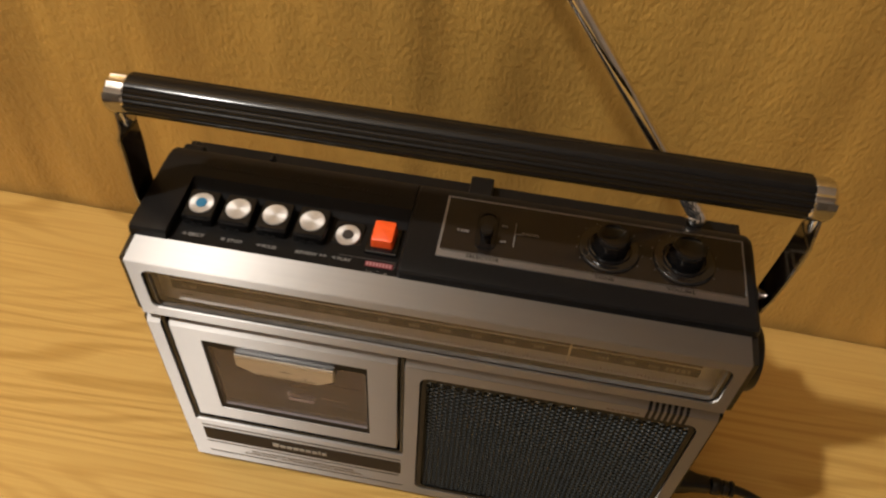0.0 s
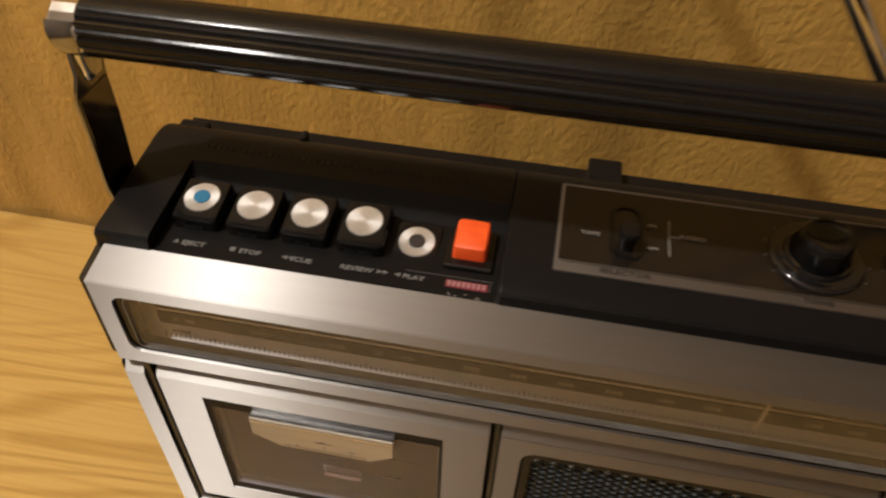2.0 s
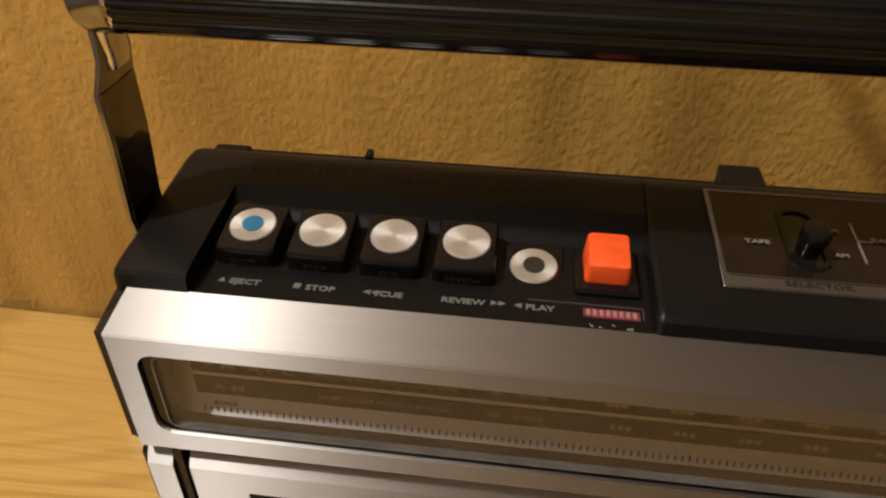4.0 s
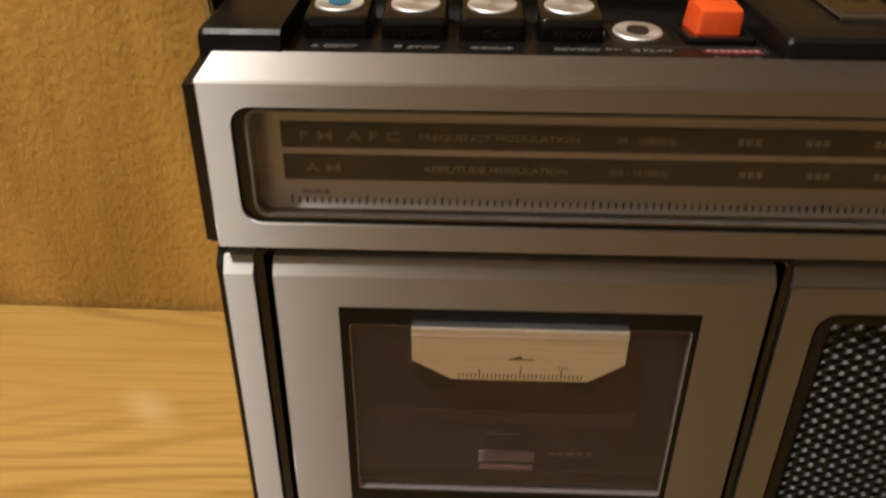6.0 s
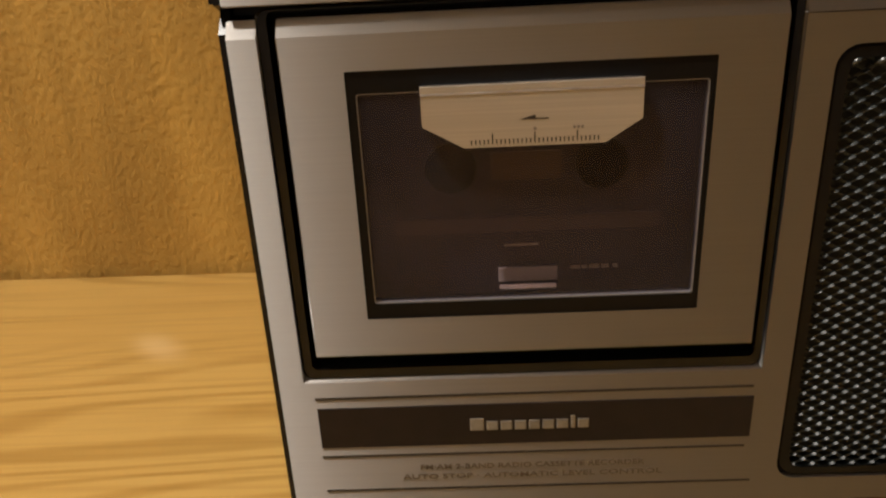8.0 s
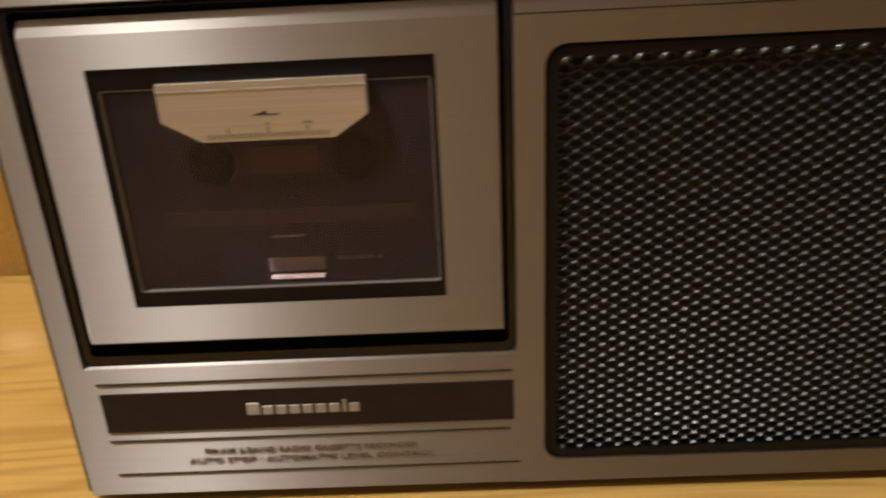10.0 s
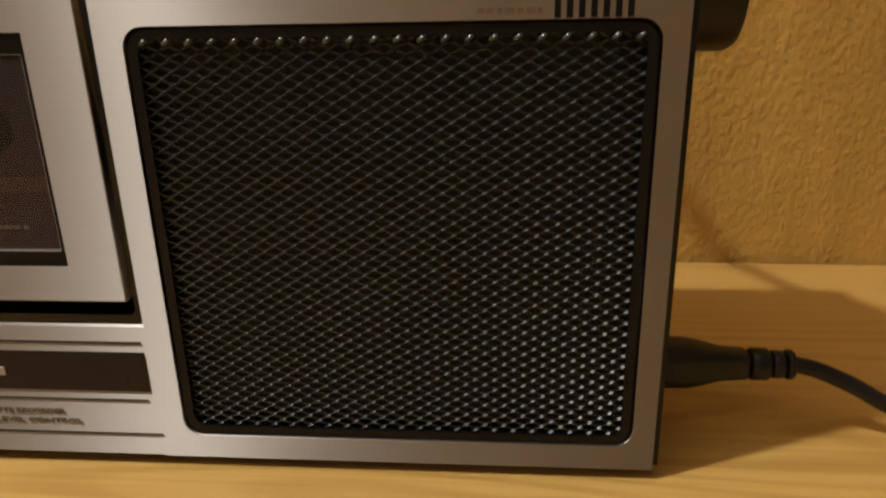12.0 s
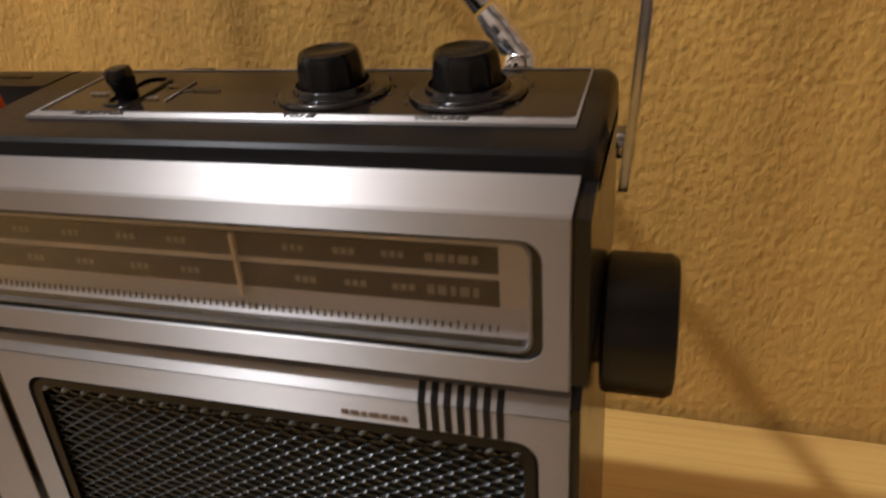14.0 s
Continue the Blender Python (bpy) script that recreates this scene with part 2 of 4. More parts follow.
    l.new(fine.outputs[0], mul2.inputs[7])
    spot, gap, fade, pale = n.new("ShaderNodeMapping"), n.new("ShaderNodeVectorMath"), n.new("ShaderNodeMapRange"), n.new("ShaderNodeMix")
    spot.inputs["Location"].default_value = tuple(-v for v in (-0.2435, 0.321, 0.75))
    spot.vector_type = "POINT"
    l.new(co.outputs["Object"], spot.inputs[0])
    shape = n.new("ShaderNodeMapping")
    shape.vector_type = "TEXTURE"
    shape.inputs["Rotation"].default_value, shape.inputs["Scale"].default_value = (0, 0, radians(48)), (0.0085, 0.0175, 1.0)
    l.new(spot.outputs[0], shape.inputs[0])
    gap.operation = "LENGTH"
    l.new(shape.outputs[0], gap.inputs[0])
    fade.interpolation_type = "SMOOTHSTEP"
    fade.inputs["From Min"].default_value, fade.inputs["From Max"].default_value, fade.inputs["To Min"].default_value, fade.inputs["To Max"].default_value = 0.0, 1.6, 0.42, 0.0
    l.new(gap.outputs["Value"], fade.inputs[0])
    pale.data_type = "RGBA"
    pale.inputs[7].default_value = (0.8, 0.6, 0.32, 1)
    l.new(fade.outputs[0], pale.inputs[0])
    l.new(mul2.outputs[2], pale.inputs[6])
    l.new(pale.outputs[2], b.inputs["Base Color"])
    bp = n.new("ShaderNodeBump")
    bp.inputs["Strength"].default_value, bp.inputs["Distance"].default_value = 0.12, 0.0003
    l.new(fibre.outputs[0], bp.inputs["Height"])
    l.new(bp.outputs[0], b.inputs["Normal"])
    rg = n.new("ShaderNodeMapRange")
    rg.inputs["To Min"].default_value, rg.inputs["To Max"].default_value = 0.34, 0.52
    l.new(fibre.outputs[0], rg.inputs[0])
    l.new(rg.outputs[0], b.inputs["Roughness"])
    return m


def make_suede():
    m = material("tan_suede", (0.42, 0.22, 0.055), 0.78, 0.0, 0.3)
    n, l, b = nodes_of(m)
    b.inputs["Sheen Weight"].default_value = 0.15
    b.inputs["Sheen Tint"].default_value = (1.0, 0.75, 0.4, 1)
    # Upright colour streaks paint the shade of the folds into the suede.
    add_noise(m, (3.2, 1, 0.4), 8.0, 6.0, (0.31, 0.174, 0.033), (0.52, 0.305, 0.063), None, 0, 0, 0.3, 0.7)
    add_noise(m, (1, 1, 1), 60.0, 3.0, None, None, None, 0.3, 0.0015)
    add_noise(m, (1.2, 1, 0.8), 270.0, 3.0, None, None, (0.6, 0.9), 0.88, 0.0014)
    return m


PINE, SUEDE = make_wood(), make_suede()


# ---- mesh tools ----
def part(name, bm, mat, parent=None, label=""):
    """Links a bmesh as one mesh object under a thing or a part."""
    bmesh.ops.recalc_face_normals(bm, faces=bm.faces[:])
    me = bpy.data.meshes.new(name)
    bm.to_mesh(me)
    bm.free()
    me.materials.append(mat)
    ob = new(name, me)
    ob.parent = parent
    if label:
        tagged(ob, label)
    return ob


def smooth(ob, angle=35):
    for p in ob.data.polygons:
        p.use_smooth = True
    ob.data.set_sharp_from_angle(angle=radians(angle))
    return ob


def box(bm, x0, x1, y0, y1, z0, z1, r=0.0, seg=2):
    got = bmesh.ops.create_cube(bm, size=1)["verts"]
    for v in got:
        v.co = Vector(((x0 + x1) / 2 + v.co.x * (x1 - x0), (y0 + y1) / 2 + v.co.y * (y1 - y0), (z0 + z1) / 2 + v.co.z * (z1 - z0)))
    if r:
        edges = list({e for v in got for e in v.link_edges})
        bmesh.ops.bevel(bm, geom=edges, offset=r, segments=seg, profile=0.5, affect="EDGES", clamp_overlap=True)
    return bm


def rounded(x0, x1, z0, z1, r, n=5):
    """The outline of a rectangle with round corners, anticlockwise."""
    out = []
    for cx, cz, a in ((x1 - r, z1 - r, 0), (x0 + r, z1 - r, 90), (x0 + r, z0 + r, 180), (x1 - r, z0 + r, 270)):
        for k in range(n + 1):
            t = radians(a + 90 * k / n)
            out.append((cx + r * math.cos(t), cz + r * math.sin(t)))
    return out


def loft(bm, loops, caps=(False, False)):
    """Joins closed outlines of equal length, one after the other."""
    rings = [[bm.verts.new(p) for p in loop] for loop in loops]
    n = len(rings[0])
    for a, b in zip(rings, rings[1:]):
        for k in range(n):
            bm.faces.new((a[k], a[(k + 1) % n], b[(k + 1) % n], b[k]))
    if caps[0]:
        bm.faces.new(rings[0])
    if caps[1]:
        bm.faces.new(rings[-1])
    return bm


def at_y(outline, y):
    return [(x, y, z) for x, z in outline]


def collar(bm, outer, inner, y0, y1, r=0.0006, plain=False):
    """A frame between two outlines, with its front at y0 and eased edges."""
    cx = sum(p[0] for p in outer) / len(outer)
    cz = sum(p[1] for p in outer) / len(outer)

    def inset(o, d):
        return [(x - math.copysign(d, x - cx), z - math.copysign(d, z - cz)) for x, z in o]

    if plain:
        return loft(bm, [at_y(outer, y1), at_y(outer, y0), at_y(inset(inner, -r), y0), at_y(inner, y0 + r), at_y(inner, y1), at_y(outer, y1)])
    return loft(bm, [at_y(outer, y1), at_y(outer, y0 + r), at_y(inset(outer, r), y0), at_y(inset(inner, -r), y0), at_y(inner, y0 + r), at_y(inner, y1), at_y(outer, y1)])


def prism(bm, profile, x0, x1):
    """A profile of (y, z) pushed along x."""
    return loft(bm, [[(x, y, z) for y, z in profile] for x in (x0, x1)], (True, True))


def lathe(bm, profile, m, n=32, wob=None):
    """Turns (radius, height) about the z axis of m; closed at both ends."""
    loops = []
    for r, h in profile:
        loops.append([m @ Vector((r * (wob(k, h) if wob else 1) * math.cos(2 * math.pi * k / n), r * (wob(k, h) if wob else 1) * math.sin(2 * math.pi * k / n), h)) for k in range(n)])
    return loft(bm, loops, (True, True))


def tube(bm, points, radii, n=14):
    """A round tube through points."""
    pts = [Vector(p) for p in points]
    loops, up = [], Vector((0, 0, 1))
    for k, p in enumerate(pts):
        d = (pts[min(k + 1, len(pts) - 1)] - pts[max(k - 1, 0)]).normalized()
        a = d.cross(up if abs(d.z) < 0.95 else Vector((0, 1, 0))).normalized()
        b = a.cross(d)
        r = radii[k] if isinstance(radii, (list, tuple)) else radii
        loops.append([p + r * (math.cos(2 * math.pi * j / n) * a + math.sin(2 * math.pi * j / n) * b) for j in range(n)])
    return loft(bm, loops, (True, True))


def bezier(points, n=10):
    """A smooth line through points (Catmull-Rom)."""
    p = [Vector(q) for q in points]
    p = [2 * p[0] - p[1], *p, 2 * p[-1] - p[-2]]
    out = []
    for a, b, c, d in zip(p, p[1:], p[2:], p[3:]):
        for k in range(n):
            t = k / n
            out.append(0.5 * (2 * b + (c - a) * t + (2 * a - 5 * b + 4 * c - d) * t * t + (3 * b - a - 3 * c + d) * t**3))
    return out + [p[-2]]


def lettering(name, text, size, m, mat, parent, label="", stretch=1.0, align="LEFT", thick=0.00008, bold=0.012):
    """Raised print in the built-in font, as a mesh."""
    cu = bpy.data.curves.new(name, "FONT")
    cu.body, cu.size, cu.extrude, cu.align_x, cu.resolution_u = text, size, thick, align, 2
    cu.offset = size * bold
    ob = new(name, cu)
    bpy.context.view_layer.update()
    me = bpy.data.meshes.new_from_object(ob.evaluated_get(bpy.context.evaluated_depsgraph_get()))
    bpy.data.objects.remove(ob)
    me.transform(m @ Matrix.Diagonal((stretch, 1, 1, 1)))
    me.materials.clear()
    me.materials.append(mat)
    out = new(name, me)
    out.parent = parent
    if label:
        tagged(out, label)
    return out


def group(name, x, y, z, label, category, kind="", grp=""):
    e = new(name)
    e.location = (x, y, z)
    e.empty_display_size = 0.02
    tagged(e, label, category, grp, kind)
    return e


# ---- the room round the table ----
def slab(name, label, mat, x0, x1, y0, y1, z0, z1):
    return tagged(part(name, box(bmesh.new(), x0, x1, y0, y1, z0, z1), mat), label, name.split("_")[0], "", "structure")


slab("floor", "brown carpeted floor under the table", CARPET, -2.2, 2.6, -2.6, 0.5, -0.85, -0.75)
# Ceiling and plaster walls stay out of view, added to bounce light and be reflected.
slab("ceiling", "unseen warm grey plastered ceiling, added for bounced light", PLASTER, -2.2, 2.6, -2.6, 0.5, 1.95, 2.05)
slab("wall_south", "unseen warm grey plastered wall, added for bounced light", PLASTER, -2.2, 2.6, -2.7, -2.6, -0.75, 1.95)
slab("wall_west", "unseen warm grey plastered wall, added for bounced light", PLASTER, -2.3, -2.2, -2.6, 0.5, -0.75, 1.95)
slab("wall_east", "unseen warm grey plastered wall, added for bounced light", PLASTER, 2.6, 2.7, -2.6, 0.5, -0.75, 1.95)


def fold(x, z):
    """How far the soft covering stands back, in metres: long upright folds and slow waves."""
    v = 0.0055 * noise.noise(Vector((x * 9.0, z * 2.2, 3.1))) + 0.0022 * noise.noise(Vector((x * 30.0, z * 6.0, 9.4)))
    return v + 0.005


def covered_wall():
    bm = bmesh.new()
    xs = [-2.2, -1.4, -0.9] + [-0.6 + 0.0125 * k for k in range(113)] + [1.2, 1.8, 2.6]
    zs = [-0.75, -0.3, -0.1] + [-0.05 + 0.0125 * k for k in range(49)] + [0.8, 1.2, 1.95]
    grid = [[bm.verts.new((x, 0.2094 - 0.0175 * x + fold(x, z), z)) for z in zs] for x in xs]
    for a, b in zip(grid, grid[1:]):
        for k in range(len(zs) - 1):
            bm.faces.new((a[k], b[k], b[k + 1], a[k + 1]))
    back = bmesh.ops.extrude_face_region(bm, geom=bm.faces[:])
    for v in back["geom"]:
        if isinstance(v, bmesh.types.BMVert):
            v.co.y = 0.5
    return smooth(tagged(part("wall_north", bm, SUEDE), "tan suede-like textured covering with soft folds behind the table", "wall", "", "structure"), 60)


covered_wall()


# ---- the table ----
table = group("table", 0.15, -0.2, -0.75, "pale varnished pine table with a rounded corner", "table")


def local(bm, thing):
    bmesh.ops.translate(bm, verts=bm.verts[:], vec=-Vector(thing.location))
    return bm


def table_top():
    outline = []
    for cx, cy, r, a in ((0.95 - 0.06, 0.2105 - 0.06, 0.06, 0), (-0.45 + 0.16, 0.2105 - 0.09, 0.09, 90), (-0.45 + 0.06, -0.6 + 0.06, 0.06, 180), (0.95 - 0.06, -0.6 + 0.06, 0.06, 270)):
        for k in range(11):
            t = radians(a + 9 * k)
            px = cx + r * (1.7 if a == 90 else 1) * math.cos(t)
            outline.append((px, cy + r * math.sin(t) - 0.0175 * px))
    loops = []
    cx, cy = 0.25, -0.19
    for d, z in ((0.004, -0.03), (0.0, -0.026), (0.0, -0.005), (0.0012, -0.0018), (0.004, 0.0)):
        loops.append([(x - d * math.copysign(1, x - cx), y - d * math.copysign(1, y - cy), z) for x, y in outline])
    bm = loft(bmesh.new(), loops, (True, True))
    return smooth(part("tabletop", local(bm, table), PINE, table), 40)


table_top()
for lx, ly in ((-0.36, 0.1), (0.86, 0.14), (-0.36, -0.52), (0.86, -0.52)):
    part("leg", local(box(bmesh.new(), lx - 0.025, lx + 0.025, ly - 0.025, ly + 0.025, -0.75, -0.03, 0.004), table), PINE, table)
bm = bmesh.new()
box(bm, -0.34, 0.84, -0.5, -0.48, -0.1, -0.03, 0.002)
part("apron", local(bm, table), PINE, table)

# The ceiling lamp that lights the table, above and behind the camera.
lamp = group("ceiling_lamp", LAMP_AT[0], LAMP_AT[1], 1.95, "white enamel ceiling lamp above the table", "lamp")
bm = bmesh.new()
lathe(bm, [(0.004, -0.0), (0.05, -0.0), (0.05, -0.02), (0.008, -0.03), (0.008, -0.06), (0.004, -0.06)], Matrix())
smooth(part("canopy", bm, WHITE, lamp))
bm = bmesh.new()
lathe(bm, [(0.001, -0.25), (0.0035, -0.25), (0.0035, -0.058), (0.001, -0.058)], Matrix(), 12)
smooth(part("flex", bm, WHITE, lamp))
bm = bmesh.new()
lathe(bm, [(0.002, -0.295), (0.02, -0.295), (0.022, -0.285), (0.018, -0.255), (0.006, -0.245), (0.002, -0.245)], Matrix(), 24)
smooth(part("socket", bm, WHITE, lamp))

# ---- the radio cassette recorder ----
radio = group("radio_cassette_recorder", 0.153, 0.04, 0.0, "black and brushed-silver portable radio cassette recorder standing on the table", "radio")
O = -Vector(radio.location)


def rp(name, bm, mat, parent=None, label=""):
    """A part of the radio, modelled in the place's own coordinates."""
    bmesh.ops.translate(bm, verts=bm.verts[:], vec=O)
    return part(name, bm, mat, parent or radio, label)


def flat_text(name, text, size, x, y, z, mat, parent, label="", stretch=1.0, align="LEFT", tilt=90, bold=0.012):
    m = Matrix.Translation(O) @ pose(x, y, z, tilt, 0, 0)
    return lettering(name, text, size, m, mat, parent, label, stretch, align, 0.00008, bold)


# case
bm = bmesh.new()
prism(bm, [(0.0235, 0.0042), (0.0235, 0.1575), (0.0095, 0.1575), (0.0095, 0.161), (0.0102, 0.1612), (0.0102, 0.2), (0.016, 0.2035), (0.0932, 0.2035), (0.0932, 0.008), (0.0892, 0.0042)], 0.0002, 0.3058)
case = rp("case", bm, BLACK)
SIDE = [(0.0025, 0.0042), (0.0025, 0.1535), (0.0058, 0.1572), (0.0068, 0.1588), (0.0022, 0.1605), (0.0022, 0.2005), (0.0165, 0.2036), (0.0932, 0.2036), (0.0932, 0.008), (0.0892, 0.0042)]
CHEEK = [(0.0024, 0.1608), (0.0024, 0.2003), (0.0165, 0.2034), (0.0785, 0.2034), (0.0785, 0.1608)]
for a, b, c, d in ((-0.0024, 0.0002, -0.0036, -0.0022), (0.3058, 0.3082, 0.308, 0.3096)):
    rp("side_panel", prism(bmesh.new(), SIDE, a, b), SIDEBLACK)
    rp("side_cheek", prism(bmesh.new(), CHEEK, c, d), SIDEBLACK)
rp("bottom_plate", prism(bmesh.new(), [(0.003, 0.0042), (0.003, 0.006), (0.0238, 0.006), (0.0238, 0.0042)], 0.0002, 0.3058), BLACK)
for fx in (0.02, 0.286):
    for fy in (0.018, 0.078):
        bm = bmesh.new()
        lathe(bm, [(0.001, 0), (0.0055, 0), (0.006, 0.001), (0.006, 0.0045), (0.001, 0.0045)], pose(fx, fy, 0), 16)
        rp("foot", bm, RUBBER)

# top housing: end block, key well, and the control side
BLOCK = [(0.0152, 0.2), (0.0152, 0.2048), (0.0156, 0.2086), (0.0166, 0.2097), (0.0195, 0.2104), (0.0285, 0.2112), (0.0535, 0.2137), (0.0665, 0.2149), (0.0715, 0.2146), (0.0755, 0.2128), (0.078, 0.209), (0.0785, 0.205), (0.0785, 0.2)]
WELL = [(0.0152, 0.2), (0.0152, 0.2046), (0.0185, 0.2047), (0.0215, 0.2048), (0.035, 0.2052), (0.047, 0.206), (0.0545, 0.2138), (0.0665, 0.2149), (0.0715, 0.2146), (0.0755, 0.2128), (0.078, 0.209), (0.0785, 0.205), (0.0785, 0.2)]
bm = bmesh.new()


def shrunk(profile, d):
    """The profile pulled in a little, for a rounded end."""
    return [(y + d * (0.8 if y < 0.03 else -0.6), z - d * (1.0 if z > 0.203 else 0.0)) for y, z in profile]


def span(bm, profile, x0, x1, round0=False, round1=False):
    loops = []
    if round0:
        loops += [[(x0 + a, *p) for p in shrunk(profile, d)] for a, d in ((0.0, 0.0014), (0.0004, 0.0006), (0.0012, 0.0001))]
    loops.append([(x0 + (0.002 if round0 else 0), *p) for p in profile])
    loops.append([(x1 - (0.0035 if round1 else 0), *p) for p in profile])
    if round1:
        loops += [[(x1 - a, *p) for p in shrunk(profile, d)] for a, d in ((0.0024, 0.0003), (0.0008, 0.0012), (0.0, 0.0026))]
    return loft(bm, loops, (True, True))


span(bm, BLOCK, -0.0036, 0.0165, True, False)
span(bm, WELL, 0.0165, 0.1345)
span(bm, BLOCK, 0.1345, 0.3096, True, True)
housing = smooth(rp("top_housing", bm, BLACK), 30)

# silver surround of the dial, with its sloping top
bm = bmesh.new()
collar(bm, rounded(0, 0.306, 0.16, 0.2017, 0.0004), rounded(0.0066, 0.3005, 0.1665, 0.1964, 0.0048), 0.0, 0.006, 0.0003)
prism(bm, [(0.0, 0.2014), (0.0005, 0.202), (0.0155, 0.2048), (0.0155, 0.2), (0.003, 0.2)], 0.0, 0.306)
surround = rp("dial_surround", bm, SILVER, None, "brushed-silver dial surround")

# dial
bm = bmesh.new()
collar(bm, rounded(0.0066, 0.3005, 0.1665, 0.1964, 0.0048), rounded(0.0098, 0.2979, 0.1681, 0.1954, 0.0034), 0.0012, 0.0095, 0.0004)
rp("gasket", bm, GLOSSY, surround)
bm = bmesh.new()
collar(bm, rounded(0.0098, 0.2979, 0.1681, 0.1954, 0.0034), rounded(0.0103, 0.2974, 0.1685, 0.195, 0.003), 0.0009, 0.0034, 0.0003)
smooth(rp("window_edge", bm, CLEAREDGE, surround, "edge of the clear dial window, its highlight painted in pale grey"), 40)
bm = bmesh.new()
prism(bm, [(0.01, 0.1672), (0.0068, 0.1676), (0.0068, 0.1683), (0.0085, 0.1748), (0.0085, 0.1958), (0.01, 0.1958)], 0.009, 0.2986)
plate = rp("dial_plate", bm, DIALPLATE, None, "silver dial plate with two dark scale bands")
DY = 0.0079
for z0, z1 in ((0.1836, 0.1901), (0.1753, 0.1818)):
    rp("scale_band", box(bmesh.new(), 0.0162, 0.2892, DY + 0.0002, 0.0088, z0, z1), BAND, plate)
SLOPE = pose(0, 0.0068, 0.1683, 75.3)
bm = bmesh.new()
for k in range(146):
    x = 0.0175 + k * 0.00187
    box(bm, x, x + 0.00045, 0.0011, 0.0026 + (0.0005 if k % 10 == 0 else 0), -0.0001, 0.0002)
bmesh.ops.transform(bm, matrix=SLOPE, verts=bm.verts[:])
tagged(rp("scale_ticks", bm, DARKPRINT, plate), kind="stuff")
for text, size, x, z, mat, wide in (("F M  A F C", 0.0032, 0.0205, 0.1857, DIALPRINT, 1.72), ("A M", 0.0032, 0.0215, 0.1775, DIALPRINT, 1.6), ("FREQUENCY MODULATION", 0.0023, 0.0494, 0.186, GREYPRINT, 1.32), ("AMPLITUDE MODULATION", 0.0023, 0.0505, 0.1778, GREYPRINT, 1.25), ("88 - 108MHz", 0.0024, 0.0965, 0.186, GREYPRINT, 1.1), ("525 - 1610kHz", 0.0024, 0.0955, 0.1778, GREYPRINT, 1.0)):
    flat_text("print", text, size, x, DY, z, mat, plate, "", wide)
lettering("print", "SCALE", 0.0015, Matrix.Translation(O) @ SLOPE @ pose(0.0205, 0.0036, 0.0002), DARKPRINT, plate, "", 1.6)
bm = bmesh.new()
for k, x in enumerate((0.125, 0.141, 0.157, 0.173, 0.19, 0.205, 0.237, 0.25, 0.262)):
    for j in range(3):
        box(bm, x + j * 0.002, x + j * 0.002 + 0.0014, DY - 0.0001, DY + 0.0004, 0.1861, 0.1878)
        box(bm, x + 0.002 + j * 0.002, x + j * 0.002 + 0.0034, DY - 0.0001, DY + 0.0004, 0.1778, 0.1795)
for x, w in ((0.2725, 0.0018), (0.275, 0.0022), (0.278, 0.0014), (0.2802, 0.0024), (0.2833, 0.0014)):
    box(bm, x, x + w, DY - 0.0001, DY + 0.0004, 0.1858, 0.1879)
    box(bm, x, x + w * 0.9, DY - 0.0001, DY + 0.0004, 0.1774, 0.1798)
tagged(rp("scale_marks", bm, GREYPRINT, plate), kind="stuff")
rp("needle", box(bmesh.new(), 0.224, 0.2251, 0.0058, 0.0072, 0.1735, 0.1905, 0.0003), CREAM, plate, "cream tuning needle")
pane = rp("window", box(bmesh.new(), 0.0103, 0.2974, 0.0014, 0.0022, 0.1685, 0.195), GLASS, surround, "clear plastic dial window")
pane.visible_shadow = False

# lower front
BEV = [(0.006, 0.1565), (0.0026, 0.1565), (0.0, 0.1523)]
bm = bmesh.new()
prism(bm, BEV + [(0.0, 0.0044), (0.0004, 0.004), (0.006, 0.004)], 0.0, 0.0075)
prism(bm, [(0.006, 0.0527), (0.0004, 0.0527), (0.0, 0.0523), (0.0, 0.0044), (0.0004, 0.004), (0.006, 0.004)], 0.0075, 0.143)
inner = rounded(0.151, 0.2993, 0.0122, 0.1446, 0.006)
collar(bm, rounded(0.143, 0.306, 0.004, 0.1523, 0.0002), inner, 0.0, 0.006, 0.0003, True)
prism(bm, BEV + [(0.0, 0.152), (0.006, 0.152)], 0.1432, 0.3058)
front = rp("front_panel", bm, SILVER, None, "brushed-silver front panel")

# microphone slots
for k in range(7):
    x = 0.2704 + k * 0.00316
    bm = bmesh.new()
    prism(bm, [(0.004, 0.1562), (0.0024, 0.1569), (-0.0002, 0.1523), (-0.0002, 0.1446), (0.004, 0.1446)], x, x + 0.0017)
    rp("microphone_slot", bm, BORDER, front)
bm = bmesh.new()
for a, w in ((0.2502, 0.0018), (0.2526, 0.0022), (0.2554, 0.0014), (0.2575, 0.0026), (0.2606, 0.0018), (0.263, 0.0024), (0.266, 0.0012)):
    box(bm, a, a + w, -0.00015, 0.0005, 0.1461, 0.1474)
rp("print", bm, add_noise(material("faded_print", (0.12, 0.08, 0.055), 0.6), (1, 1, 1), 400.0), front)

# brand plate and print under the door
rp("brand_plate", box(bmesh.new(), 0.0106, 0.1417, -0.0003, 0.0008, 0.0289, 0.0433, 0.0001), PLATEBROWN, front, "dark brown brand plate")
x = 0.0568
for k, w in enumerate((0.0044, 0.0037, 0.0037, 0.0037, 0.0035, 0.0037, 0.0037, 0.0015, 0.0035)):
    top = 0.0384 if k == 0 else (0.0386 if k == 7 else 0.0373)
    rp("brand_mark", box(bmesh.new(), x, x + w - 0.0001, -0.0006, 0.0, 0.034, top, 0.0006, 2), LETTER, front)
    x += w + 0.0006
